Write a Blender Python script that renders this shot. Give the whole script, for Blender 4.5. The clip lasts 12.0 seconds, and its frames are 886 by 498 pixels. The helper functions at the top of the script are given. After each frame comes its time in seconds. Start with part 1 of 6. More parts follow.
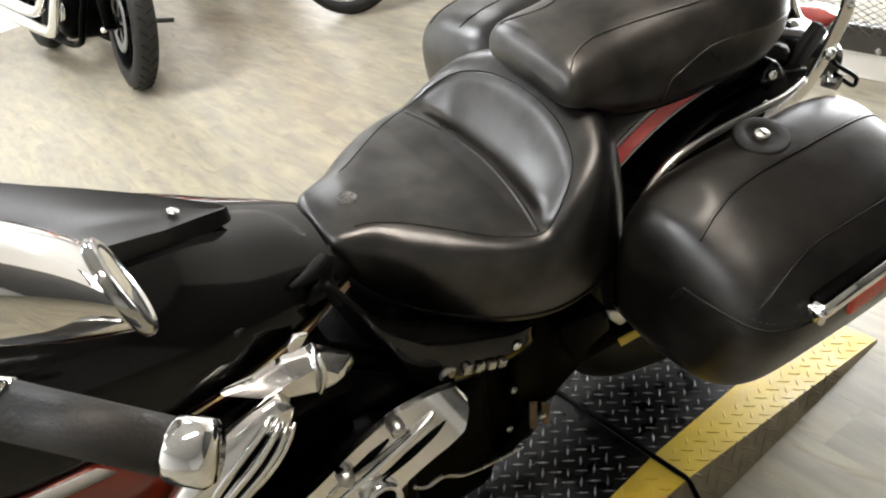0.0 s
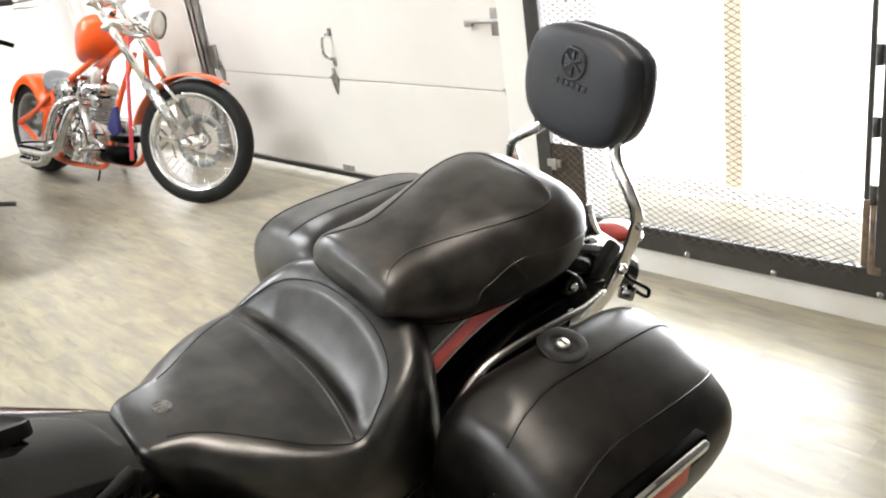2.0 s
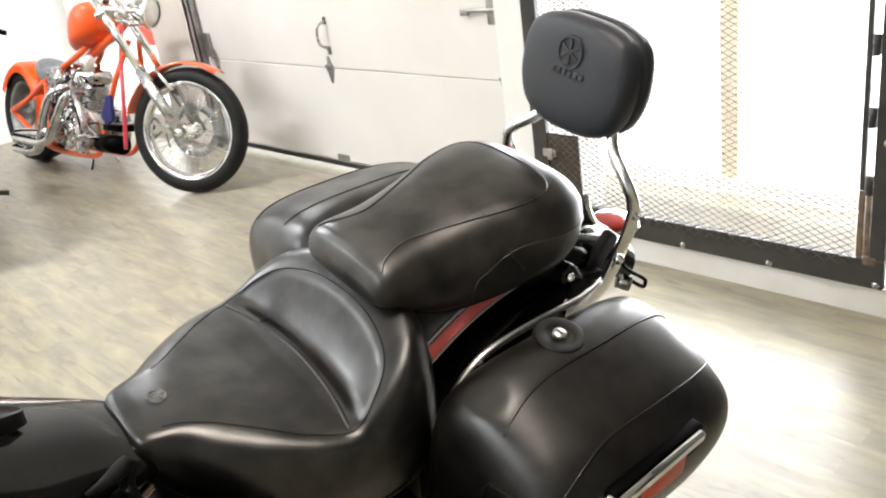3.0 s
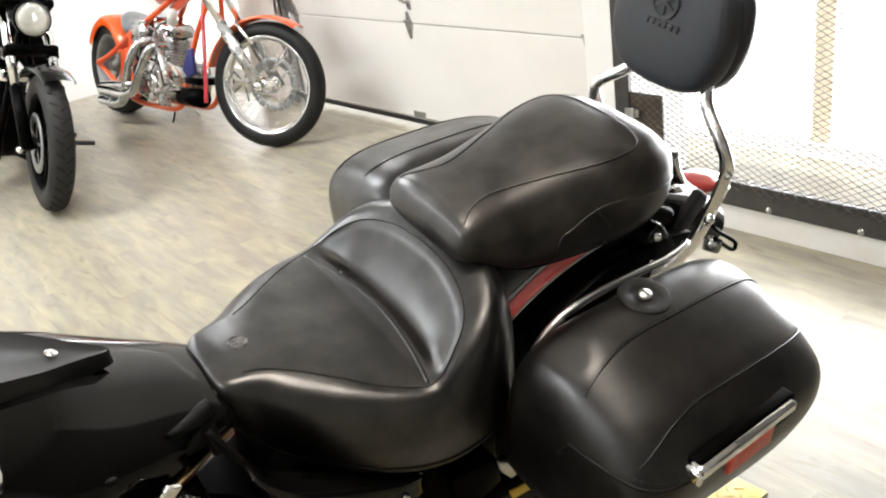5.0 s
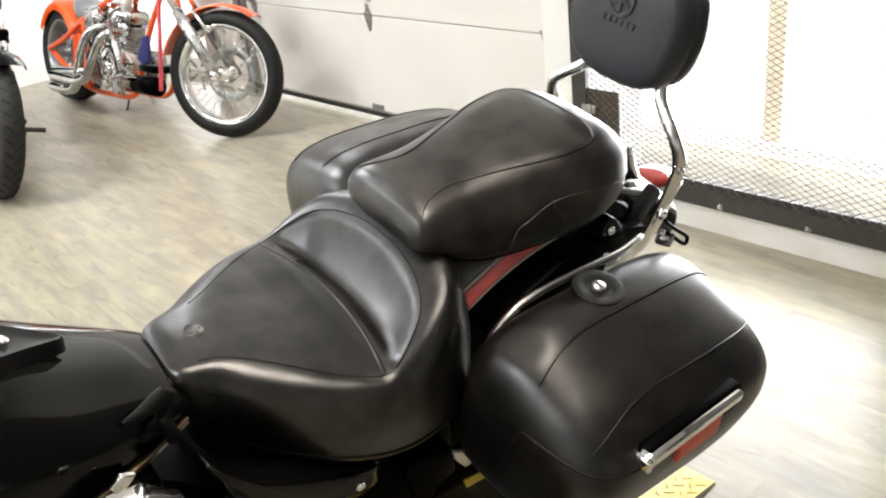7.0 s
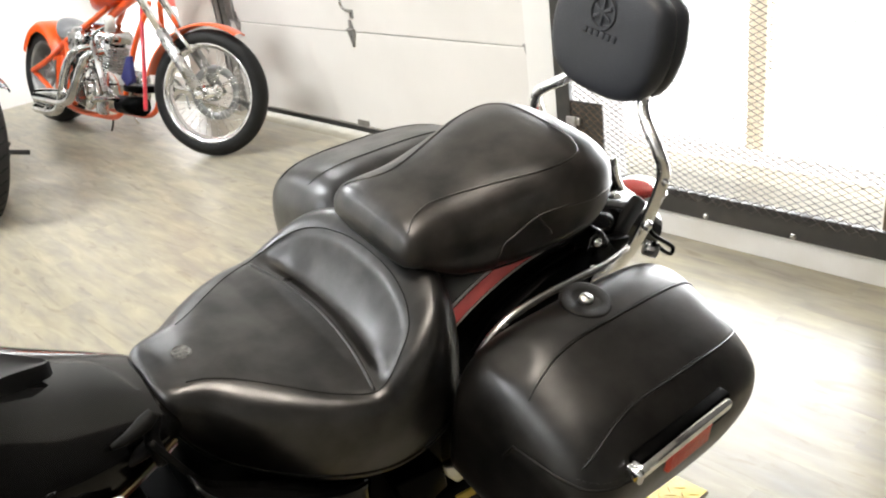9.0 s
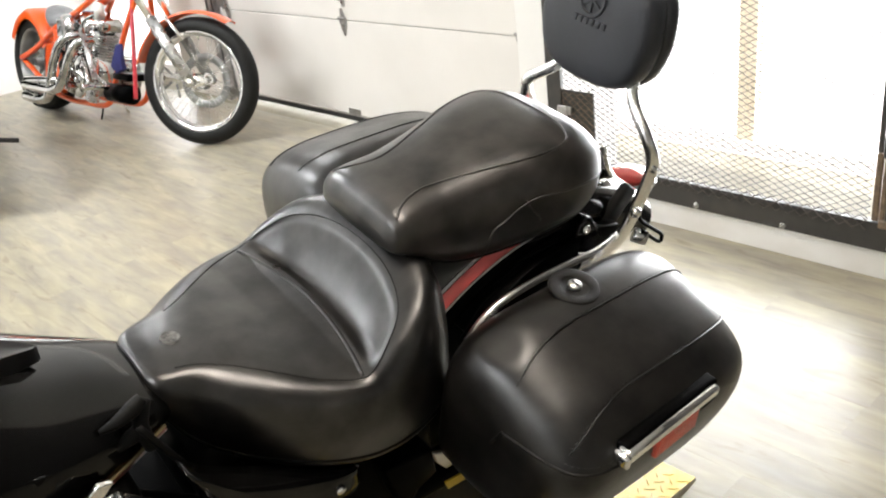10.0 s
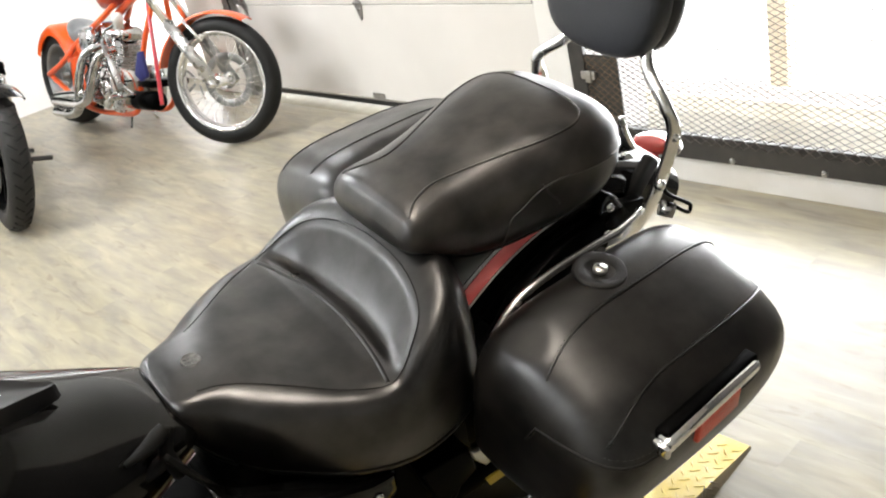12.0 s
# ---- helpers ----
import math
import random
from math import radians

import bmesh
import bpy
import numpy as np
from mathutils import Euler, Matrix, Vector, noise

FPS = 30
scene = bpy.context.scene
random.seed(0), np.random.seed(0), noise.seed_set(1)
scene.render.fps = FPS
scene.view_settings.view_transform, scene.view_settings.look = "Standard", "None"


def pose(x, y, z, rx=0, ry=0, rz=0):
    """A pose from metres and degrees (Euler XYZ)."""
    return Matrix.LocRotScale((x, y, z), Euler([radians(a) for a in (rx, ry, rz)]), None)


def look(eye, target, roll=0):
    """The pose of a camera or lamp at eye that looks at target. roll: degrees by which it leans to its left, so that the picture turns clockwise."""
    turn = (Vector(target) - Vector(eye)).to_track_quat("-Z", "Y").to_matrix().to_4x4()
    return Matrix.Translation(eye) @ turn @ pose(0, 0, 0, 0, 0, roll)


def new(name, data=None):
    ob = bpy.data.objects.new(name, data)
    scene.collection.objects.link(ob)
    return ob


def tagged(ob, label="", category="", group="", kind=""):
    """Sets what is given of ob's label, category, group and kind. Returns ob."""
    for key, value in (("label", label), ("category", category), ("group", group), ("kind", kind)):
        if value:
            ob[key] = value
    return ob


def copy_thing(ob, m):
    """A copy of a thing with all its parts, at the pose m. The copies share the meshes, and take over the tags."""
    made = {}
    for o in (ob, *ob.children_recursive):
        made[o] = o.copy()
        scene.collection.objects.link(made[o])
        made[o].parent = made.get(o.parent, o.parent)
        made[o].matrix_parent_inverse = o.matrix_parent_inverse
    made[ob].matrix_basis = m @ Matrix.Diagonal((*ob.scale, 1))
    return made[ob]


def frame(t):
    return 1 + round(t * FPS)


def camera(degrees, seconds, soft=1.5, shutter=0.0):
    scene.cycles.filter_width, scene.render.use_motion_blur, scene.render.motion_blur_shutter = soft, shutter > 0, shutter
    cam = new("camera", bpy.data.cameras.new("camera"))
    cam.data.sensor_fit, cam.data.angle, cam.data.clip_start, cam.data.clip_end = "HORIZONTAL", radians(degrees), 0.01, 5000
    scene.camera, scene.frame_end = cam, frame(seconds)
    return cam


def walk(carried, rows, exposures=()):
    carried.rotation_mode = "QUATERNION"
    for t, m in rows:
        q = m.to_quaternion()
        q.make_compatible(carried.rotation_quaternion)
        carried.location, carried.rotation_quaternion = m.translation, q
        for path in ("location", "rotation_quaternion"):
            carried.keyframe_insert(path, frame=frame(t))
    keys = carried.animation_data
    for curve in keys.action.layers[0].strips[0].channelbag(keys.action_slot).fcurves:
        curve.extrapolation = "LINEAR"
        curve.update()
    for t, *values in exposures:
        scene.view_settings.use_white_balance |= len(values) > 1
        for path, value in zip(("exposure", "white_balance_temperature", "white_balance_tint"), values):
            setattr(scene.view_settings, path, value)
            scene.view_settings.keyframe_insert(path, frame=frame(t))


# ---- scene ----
cam = camera(54.0, 12.0, soft=2.1)
PATH = [
    (0, (-0.045, 0.068, 1.34), (0.765, 1.559, 0.281), -14.6),
    (0.2, (-0.020, 0.061, 1.338), (0.876, 1.524, 0.310), -13.3),
    (0.5, (-0.003, 0.036, 1.344), (1.018, 1.462, 0.381), -12.0),
    (0.7, (0.013, 0.025, 1.364), (1.143, 1.431, 0.500), -9.7),
    (1, (0.014, 0.016, 1.38), (1.227, 1.41, 0.615), -10.1),
    (1.5, (0.006, 0.005, 1.381), (1.218, 1.4, 0.617), -10.0),
    (2, (-0.008, 0.007, 1.384), (1.214, 1.4, 0.629), -8.6),
    (2.5, (-0.01, 0.012, 1.38), (1.211, 1.39, 0.599), -8.5),
    (2.7, (-0.009, 0.011, 1.383), (1.215, 1.392, 0.611), -8.5),
    (4.3, (0.0, 0.048, 1.364), (1.175, 1.418, 0.503), -8.2),
    (4.5, (-0.007, 0.053, 1.363), (1.126, 1.469, 0.519), -8.1),
    (5, (-0.008, 0.042, 1.363), (1.064, 1.509, 0.528), -8.9),
    (5.5, (-0.008, 0.037, 1.361), (1.074, 1.491, 0.517), -7.8),
    (6, (-0.006, 0.034, 1.366), (1.132, 1.446, 0.521), -7.7),
    (6.5, (-0.01, 0.03, 1.367), (1.135, 1.434, 0.518), -7.4),
    (7, (-0.016, 0.034, 1.363), (1.126, 1.434, 0.503), -7.0),
    (9, (-0.014, 0.032, 1.366), (1.158, 1.421, 0.531), -7.8),
    (9.5, (-0.018, 0.032, 1.362), (1.161, 1.406, 0.512), -7.1),
    (10, (-0.014, 0.027, 1.361), (1.163, 1.398, 0.504), -7.5),
    (10.5, (-0.013, 0.033, 1.358), (1.158, 1.4, 0.487), -7.6),
    (11, (-0.016, 0.031, 1.362), (1.155, 1.403, 0.499), -8.4),
    (11.3, (-0.024, 0.023, 1.371), (1.170, 1.390, 0.532), -11.0),
    (11.5, (-0.035, 0.038, 1.388), (1.172, 1.378, 0.524), -12.2),
    (11.7, (-0.024, 0.030, 1.386), (1.164, 1.385, 0.517), -14.6),
    (12, (0.051, 0.034, 1.366), (1.127, 1.463, 0.471), -14.3),
]
walk(cam, [(t, look(eye, target, roll)) for t, eye, target, roll in PATH])

# ---- daylight and room light ----
world = bpy.data.worlds.new("daylight")
scene.world = world
world.use_nodes = True
_nt = world.node_tree
_sky = _nt.nodes.new("ShaderNodeTexSky")
_sky.sky_type, _sky.sun_disc = "NISHITA", False
_sky.sun_elevation, _sky.sun_rotation = radians(42), radians(177)
_nt.links.new(_sky.outputs[0], _nt.nodes["Background"].inputs[0])
_nt.nodes["Background"].inputs[1].default_value = 0.12

sun_data = bpy.data.lights.new("sun", "SUN")
sun_data.energy, sun_data.angle, sun_data.color = 4.0, radians(0.5), (1.0, 0.95, 0.88)
sun = new("sun", sun_data)
sun.matrix_world = look((4, -9, 10), (3.5, 2, 0))

# area lamp added in the gate's opening to stand in for the sky's light
door_light = bpy.data.lights.new("gate_daylight", "AREA")
door_light.shape, door_light.size, door_light.size_y, door_light.energy = "RECTANGLE", 1.3, 1.25, 30
door_light.color = (0.95, 0.975, 1.0)
gate_day = new("gate_daylight", door_light)
gate_day.matrix_world = look((2.50, 1.48, 0.83), (0.0, 1.48, 0.7))

# strip lights, assumed out of view: two for fill, three placed by highlights
for lx, ly, watts, turn, tint in ((-2.6, 1.6, 34, 0, (0.94, 0.975, 1.0)), (-2.4, 5.2, 48, 0, (0.94, 0.975, 1.0)), (-0.2, 4.8, 51, 0, (0.94, 0.975, 1.0)),
                                 (1.7, 4.2, 15, 0, (0.94, 0.975, 1.0)), (0.5, 0.55, 17, 90, (1.0, 0.84, 0.66))):
    strip = bpy.data.lights.new("strip_lamp", "AREA")
    strip.shape, strip.size, strip.size_y, strip.energy, strip.color = "RECTANGLE", 0.2, 1.24, watts, tint
    new("strip_lamp", strip).matrix_world = pose(lx, ly, 3.21, 0, 0, turn)
scene.view_settings.exposure = 1.10

# ---- materials ----
def mat(name, base, rough=0.5, metal=0.0, base2=None, scale=8.0, bump=0.0, bscale=60.0, coat=0.0, rvar=0.0, spec=0.5, vary=0.0, stretch=(1, 1, 1), detail=3.0, grain=0.0, rscale=0.0, worn=0.0):
    """A node material: two colours mixed by noise at one scale, relief and gloss variation at another."""
    m = bpy.data.materials.new(name)
    m.use_nodes = True
    nt, nn = m.node_tree, m.node_tree.nodes
    b = nn["Principled BSDF"]
    ln = nt.links.new
    co = nn.new("ShaderNodeTexCoord")
    mp = nn.new("ShaderNodeMapping")
    mp.inputs["Scale"].default_value = stretch
    ln(co.outputs["Object"], mp.inputs[0])
    n1 = nn.new("ShaderNodeTexNoise")
    n1.inputs["Scale"].default_value, n1.inputs["Detail"].default_value = scale, detail
    ln(mp.outputs[0], n1.inputs["Vector"])
    mix = nn.new("ShaderNodeMix")
    mix.data_type = "RGBA"
    b2 = base2 or tuple(min(1, c * 0.82) for c in base)
    mix.inputs[6].default_value, mix.inputs[7].default_value = (*base, 1), (*b2, 1)
    ramp = nn.new("ShaderNodeMapRange")
    ramp.inputs[1].default_value, ramp.inputs[2].default_value = 0.35, 0.65
    ln(n1.outputs["Fac"], ramp.inputs[0])
    ln(ramp.outputs[0], mix.inputs[0])
    out = mix.outputs[2]
    if vary:
        oi = nn.new("ShaderNodeObjectInfo")
        hs = nn.new("ShaderNodeHueSaturation")
        vr = nn.new("ShaderNodeMapRange")
        vr.inputs[3].default_value, vr.inputs[4].default_value = 1 - vary, 1 + vary
        ln(oi.outputs["Random"], vr.inputs[0])
        ln(vr.outputs[0], hs.inputs["Value"])
        ln(out, hs.inputs["Color"])
        out = hs.outputs[0]
    ln(out, b.inputs["Base Color"])
    b.inputs["Roughness"].default_value, b.inputs["Metallic"].default_value = rough, metal
    b.inputs["Specular IOR Level"].default_value = spec
    if worn:
        wr = nn.new("ShaderNodeMapRange")
        wr.inputs[1].default_value, wr.inputs[2].default_value = 0.3, 0.7
        wr.inputs[3].default_value, wr.inputs[4].default_value = spec * (1 - worn), spec * (1 + worn)
        ln(n1.outputs["Fac"], wr.inputs[0])
        ln(wr.outputs[0], b.inputs["Specular IOR Level"])
    if coat:
        b.inputs["Coat Weight"].default_value, b.inputs["Coat Roughness"].default_value = coat, 0.04
    if rvar:
        n3 = nn.new("ShaderNodeTexNoise")
        n3.inputs["Scale"].default_value, n3.inputs["Detail"].default_value = rscale or scale * 1.7, 3 if rscale else 0
        ln(mp.outputs[0], n3.inputs["Vector"])
        rr = nn.new("ShaderNodeMapRange")
        rr.interpolation_type = "SMOOTHSTEP"
        rr.inputs[1].default_value, rr.inputs[2].default_value = 0.15, 0.85
        rr.inputs[3].default_value, rr.inputs[4].default_value = max(0.02, rough - rvar), min(1, rough + rvar)
        ln(n3.outputs["Fac"], rr.inputs[0])
        ln(rr.outputs[0], b.inputs["Roughness"])
    if bump:
        n2 = nn.new("ShaderNodeTexNoise")
        n2.inputs["Scale"].default_value, n2.inputs["Detail"].default_value = bscale, 3
        ln(co.outputs["Object"], n2.inputs["Vector"])
        bp = nn.new("ShaderNodeBump")
        bp.inputs["Strength"].default_value, bp.inputs["Distance"].default_value = bump, 0.003
        ln(n2.outputs["Fac"], bp.inputs["Height"])
        ln(bp.outputs[0], b.inputs["Normal"])
        if grain:
            vo = nn.new("ShaderNodeTexVoronoi")
            vo.inputs["Scale"].default_value = 420
            ln(co.outputs["Object"], vo.inputs["Vector"])
            gb = nn.new("ShaderNodeBump")
            gb.inputs["Strength"].default_value, gb.inputs["Distance"].default_value = grain, 0.0006
            ln(vo.outputs["Distance"], gb.inputs["Height"])
            ln(bp.outputs[0], gb.inputs["Normal"])
            ln(gb.outputs[0], b.inputs["Normal"])
    return m


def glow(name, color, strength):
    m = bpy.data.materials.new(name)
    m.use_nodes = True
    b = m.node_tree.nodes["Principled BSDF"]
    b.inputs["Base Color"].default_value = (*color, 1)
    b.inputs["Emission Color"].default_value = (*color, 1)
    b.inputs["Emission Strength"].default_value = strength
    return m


LEATHER = mat("black_leather", (0.0022, 0.0021, 0.0020), 0.33, base2=(0.0090, 0.0073, 0.0060), spec=0.85, scale=17, detail=6, bump=0.07, bscale=40, rvar=0.06, rscale=16, grain=0.16, worn=0.3)
LEATHER_BAG = mat("black_bag_leather", (0.0026, 0.0024, 0.0022), 0.335, base2=(0.0090, 0.0074, 0.0060), spec=0.64, scale=15, detail=6, bump=0.07, bscale=40, rvar=0.06, rscale=16, grain=0.16, worn=0.3)
LEATHER_PAD = mat("blue_black_leather", (0.022, 0.025, 0.032), 0.44, base2=(0.028, 0.031, 0.039), spec=0.5, scale=8, bump=0.3, bscale=340)
PILLION = mat("pillion_leather", (0.0060, 0.0053, 0.0048), 0.345, base2=(0.0190, 0.0148, 0.0116), spec=0.9, scale=16, detail=6, bump=0.07, bscale=40, rvar=0.06, rscale=16, grain=0.16, worn=0.3)
WELT = mat("leather_welt", (0.006, 0.0054, 0.0048), 0.5, spec=0.25, scale=40, bump=0.3, bscale=500)
THREAD = mat("stitching", (0.010, 0.0085, 0.007), 0.6, scale=200)
BADGE = mat("grey_badge", (0.26, 0.26, 0.25), 0.4, base2=(0.06, 0.06, 0.06), scale=90, bump=0.3, bscale=300)
BOOT = mat("black_cable_boot", (0.005, 0.005, 0.005), 0.6, spec=0.2, scale=20)
STRIPE_DARK = mat("graphite_stripe", (0.16, 0.16, 0.155), 0.3, base2=(0.13, 0.13, 0.125), coat=0.6, scale=20)
PAINT = mat("black_gloss_paint", (0.003, 0.003, 0.003), 0.09, base2=(0.004, 0.004, 0.004), spec=0.34, scale=3)
PAINT_RED = mat("dark_red_paint", (0.30, 0.035, 0.015), 0.28, base2=(0.2, 0.022, 0.01), coat=0.6, scale=12)
STRIPE_RED = mat("red_stripe", (0.86, 0.13, 0.12), 0.3, coat=1.0, scale=20)
STRIPE_GREY = mat("silver_stripe", (0.62, 0.61, 0.59), 0.3, metal=0.2, coat=1.0, scale=30)
GOLD = mat("gold_pinstripe", (0.42, 0.33, 0.17), 0.3, metal=0.6, scale=30)
CHROME = mat("chrome", (0.94, 0.94, 0.935), 0.06, metal=1.0, base2=(0.90, 0.90, 0.895), scale=5, rvar=0.04)
DULLCHROME = mat("dull_chrome", (0.72, 0.72, 0.715), 0.12, metal=1.0, base2=(0.45, 0.45, 0.445), scale=14)
POLISHED = mat("polished_cast_cover", (0.95, 0.945, 0.93), 0.17, metal=1.0, base2=(0.90, 0.89, 0.87), scale=20, rvar=0.06, bump=0.05, bscale=40)
SATIN = mat("satin_chrome", (0.90, 0.90, 0.89), 0.24, metal=1.0, base2=(0.84, 0.84, 0.83), scale=18, rvar=0.05)
STEEL = mat("brushed_steel", (0.55, 0.55, 0.54), 0.28, metal=1.0, scale=20, rvar=0.1)
NICKEL = mat("satin_nickel", (0.85, 0.85, 0.83), 0.38, metal=1.0, scale=20)
ALLOY = mat("cast_alloy", (0.30, 0.30, 0.295), 0.42, metal=0.9, scale=15, bump=0.2, bscale=120)
BLACKMETAL = mat("satin_black_metal", (0.0010, 0.0010, 0.0010), 0.40, spec=0.03, scale=12, rvar=0.1)
DARKPLASTIC = mat("matt_black_plastic", (0.02, 0.02, 0.021), 0.45, scale=20, bump=0.15, bscale=300)
CONSOLE = mat("satin_dash_panel", (0.014, 0.014, 0.0148), 0.3, spec=0.4, scale=15)
SIDEWALL = mat("grey_tread_rubber", (0.010, 0.0092, 0.0084), 0.65, base2=(0.017, 0.0155, 0.014), spec=0.3, scale=14, bump=0.15, bscale=150)
RUBBER = mat("tyre_rubber", (0.0045, 0.0043, 0.0041), 0.6, base2=(0.008, 0.0077, 0.0073), spec=0.3, scale=14, bump=0.2, bscale=150)
GRIP = mat("grip_rubber", (0.03, 0.028, 0.027), 0.55, scale=50, bump=0.3, bscale=250)
ORANGE = mat("orange_paint", (0.76, 0.095, 0.006), 0.28, base2=(0.68, 0.075, 0.005), coat=0.5, scale=4)
PINKRED = mat("red_frame_paint", (0.62, 0.03, 0.05), 0.3, coat=1.0, scale=6)
BLUE = mat("blue_cloth", (0.012, 0.014, 0.11), 0.7, scale=30, bump=0.3)
GREYSEAT = mat("grey_vinyl", (0.16, 0.17, 0.18), 0.4, scale=20, bump=0.2, bscale=200)
REDLENS = mat("red_lens", (0.80, 0.07, 0.06), 0.15, scale=10, coat=1.0)
REFLECTOR = mat("red_reflector", (0.88, 0.11, 0.06), 0.3, base2=(0.74, 0.07, 0.04), scale=60, bump=0.5, bscale=600)
LENS = mat("headlamp_glass", (0.75, 0.75, 0.70), 0.12, scale=20, metal=0.3)
WALL = mat("white_wall_paint", (0.80, 0.79, 0.77), 0.6, base2=(0.77, 0.76, 0.735), scale=2.2, bump=0.12, bscale=90)
BEIGE = mat("beige_jamb_paint", (0.62, 0.58, 0.53), 0.6, base2=(0.56, 0.52, 0.47), scale=3, bump=0.15, bscale=70)
DOORPAINT = mat("white_door_panel", (0.74, 0.715, 0.68), 0.45, base2=(0.70, 0.675, 0.64), scale=2.5, bump=0.25, bscale=160)
BASEB = mat("white_baseboard", (0.78, 0.77, 0.75), 0.5, base2=(0.70, 0.68, 0.64), scale=6, bump=0.1)
WALL_GREY = mat("grey_wall_paint", (0.66, 0.655, 0.64), 0.65, base2=(0.61, 0.605, 0.59), scale=2, bump=0.1)
# dark tone for an unseen wall, chosen to hold reflections down
WALL_DIM = mat("slate_wall_paint", (0.11, 0.11, 0.112), 0.7, base2=(0.095, 0.095, 0.098), scale=2, bump=0.1)
CEIL = mat("ceiling_grey", (0.66, 0.66, 0.665), 0.85, scale=5, bump=0.2, bscale=50)
FRAMEMETAL = mat("black_gate_steel", (0.025, 0.024, 0.023), 0.45, base2=(0.04, 0.036, 0.032), scale=14, rvar=0.12, bump=0.15, bscale=90)
MESHMETAL = mat("weathered_mesh_steel", (0.022, 0.020, 0.018), 0.5, base2=(0.04, 0.033, 0.026), scale=9, metal=0.3)
MESHEDGE = mat("brown_mesh_edge", (0.07, 0.058, 0.046), 0.5, base2=(0.04, 0.034, 0.028), scale=20)
RUSTY = mat("rusted_bar", (0.20, 0.14, 0.085), 0.6, base2=(0.09, 0.065, 0.045), scale=25, bump=0.3, bscale=120)
GALV = mat("galvanised_steel", (0.42, 0.41, 0.39), 0.4, metal=0.85, base2=(0.33, 0.32, 0.31), scale=30, rvar=0.1)
DEADRUBBER = mat("black_door_seal", (0.012, 0.012, 0.012), 0.6, scale=20)
PLATE_BLACK = mat("black_painted_tread", (0.004, 0.004, 0.0043), 0.32, base2=(0.007, 0.007, 0.0076), spec=0.2, scale=18, rvar=0.1, bump=0.15, bscale=200)
PLATE_YELLOW = mat("yellow_painted_tread", (0.70, 0.50, 0.045), 0.42, base2=(0.60, 0.42, 0.05), scale=16, rvar=0.1, bump=0.15, bscale=200)
PLATE_WORN = mat("worn_raised_tread", (0.16, 0.16, 0.165), 0.30, base2=(0.40, 0.40, 0.40), metal=0.6, scale=30, rvar=0.1)
PLATE_EDGE = mat("worn_tread_edge", (0.37, 0.32, 0.22), 0.5, base2=(0.25, 0.215, 0.15), scale=22, metal=0.4, rvar=0.1)
CONCRETE = mat("outdoor_concrete", (0.90, 0.875, 0.86), 0.8, base2=(0.84, 0.81, 0.79), scale=4, bump=0.2)
WOODPOST = mat("weathered_post", (0.80, 0.71, 0.56), 0.7, base2=(0.70, 0.60, 0.45), scale=12, stretch=(6, 6, 1))
GLASS = bpy.data.materials.new("clear_glass")
GLASS.use_nodes = True
_g = GLASS.node_tree.nodes["Principled BSDF"]
_g.inputs["Base Color"].default_value, _g.inputs["Roughness"].default_value, _g.inputs["Transmission Weight"].default_value, _g.inputs["IOR"].default_value = (1, 1, 1, 1), 0.01, 1.0, 1.45
LAMPGLOW = glow("lamp_tube", (1.0, 0.98, 0.96), 8.0)
# emissive, so a plain sheet can stand in for daylight outside
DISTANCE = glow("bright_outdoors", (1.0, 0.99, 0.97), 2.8)


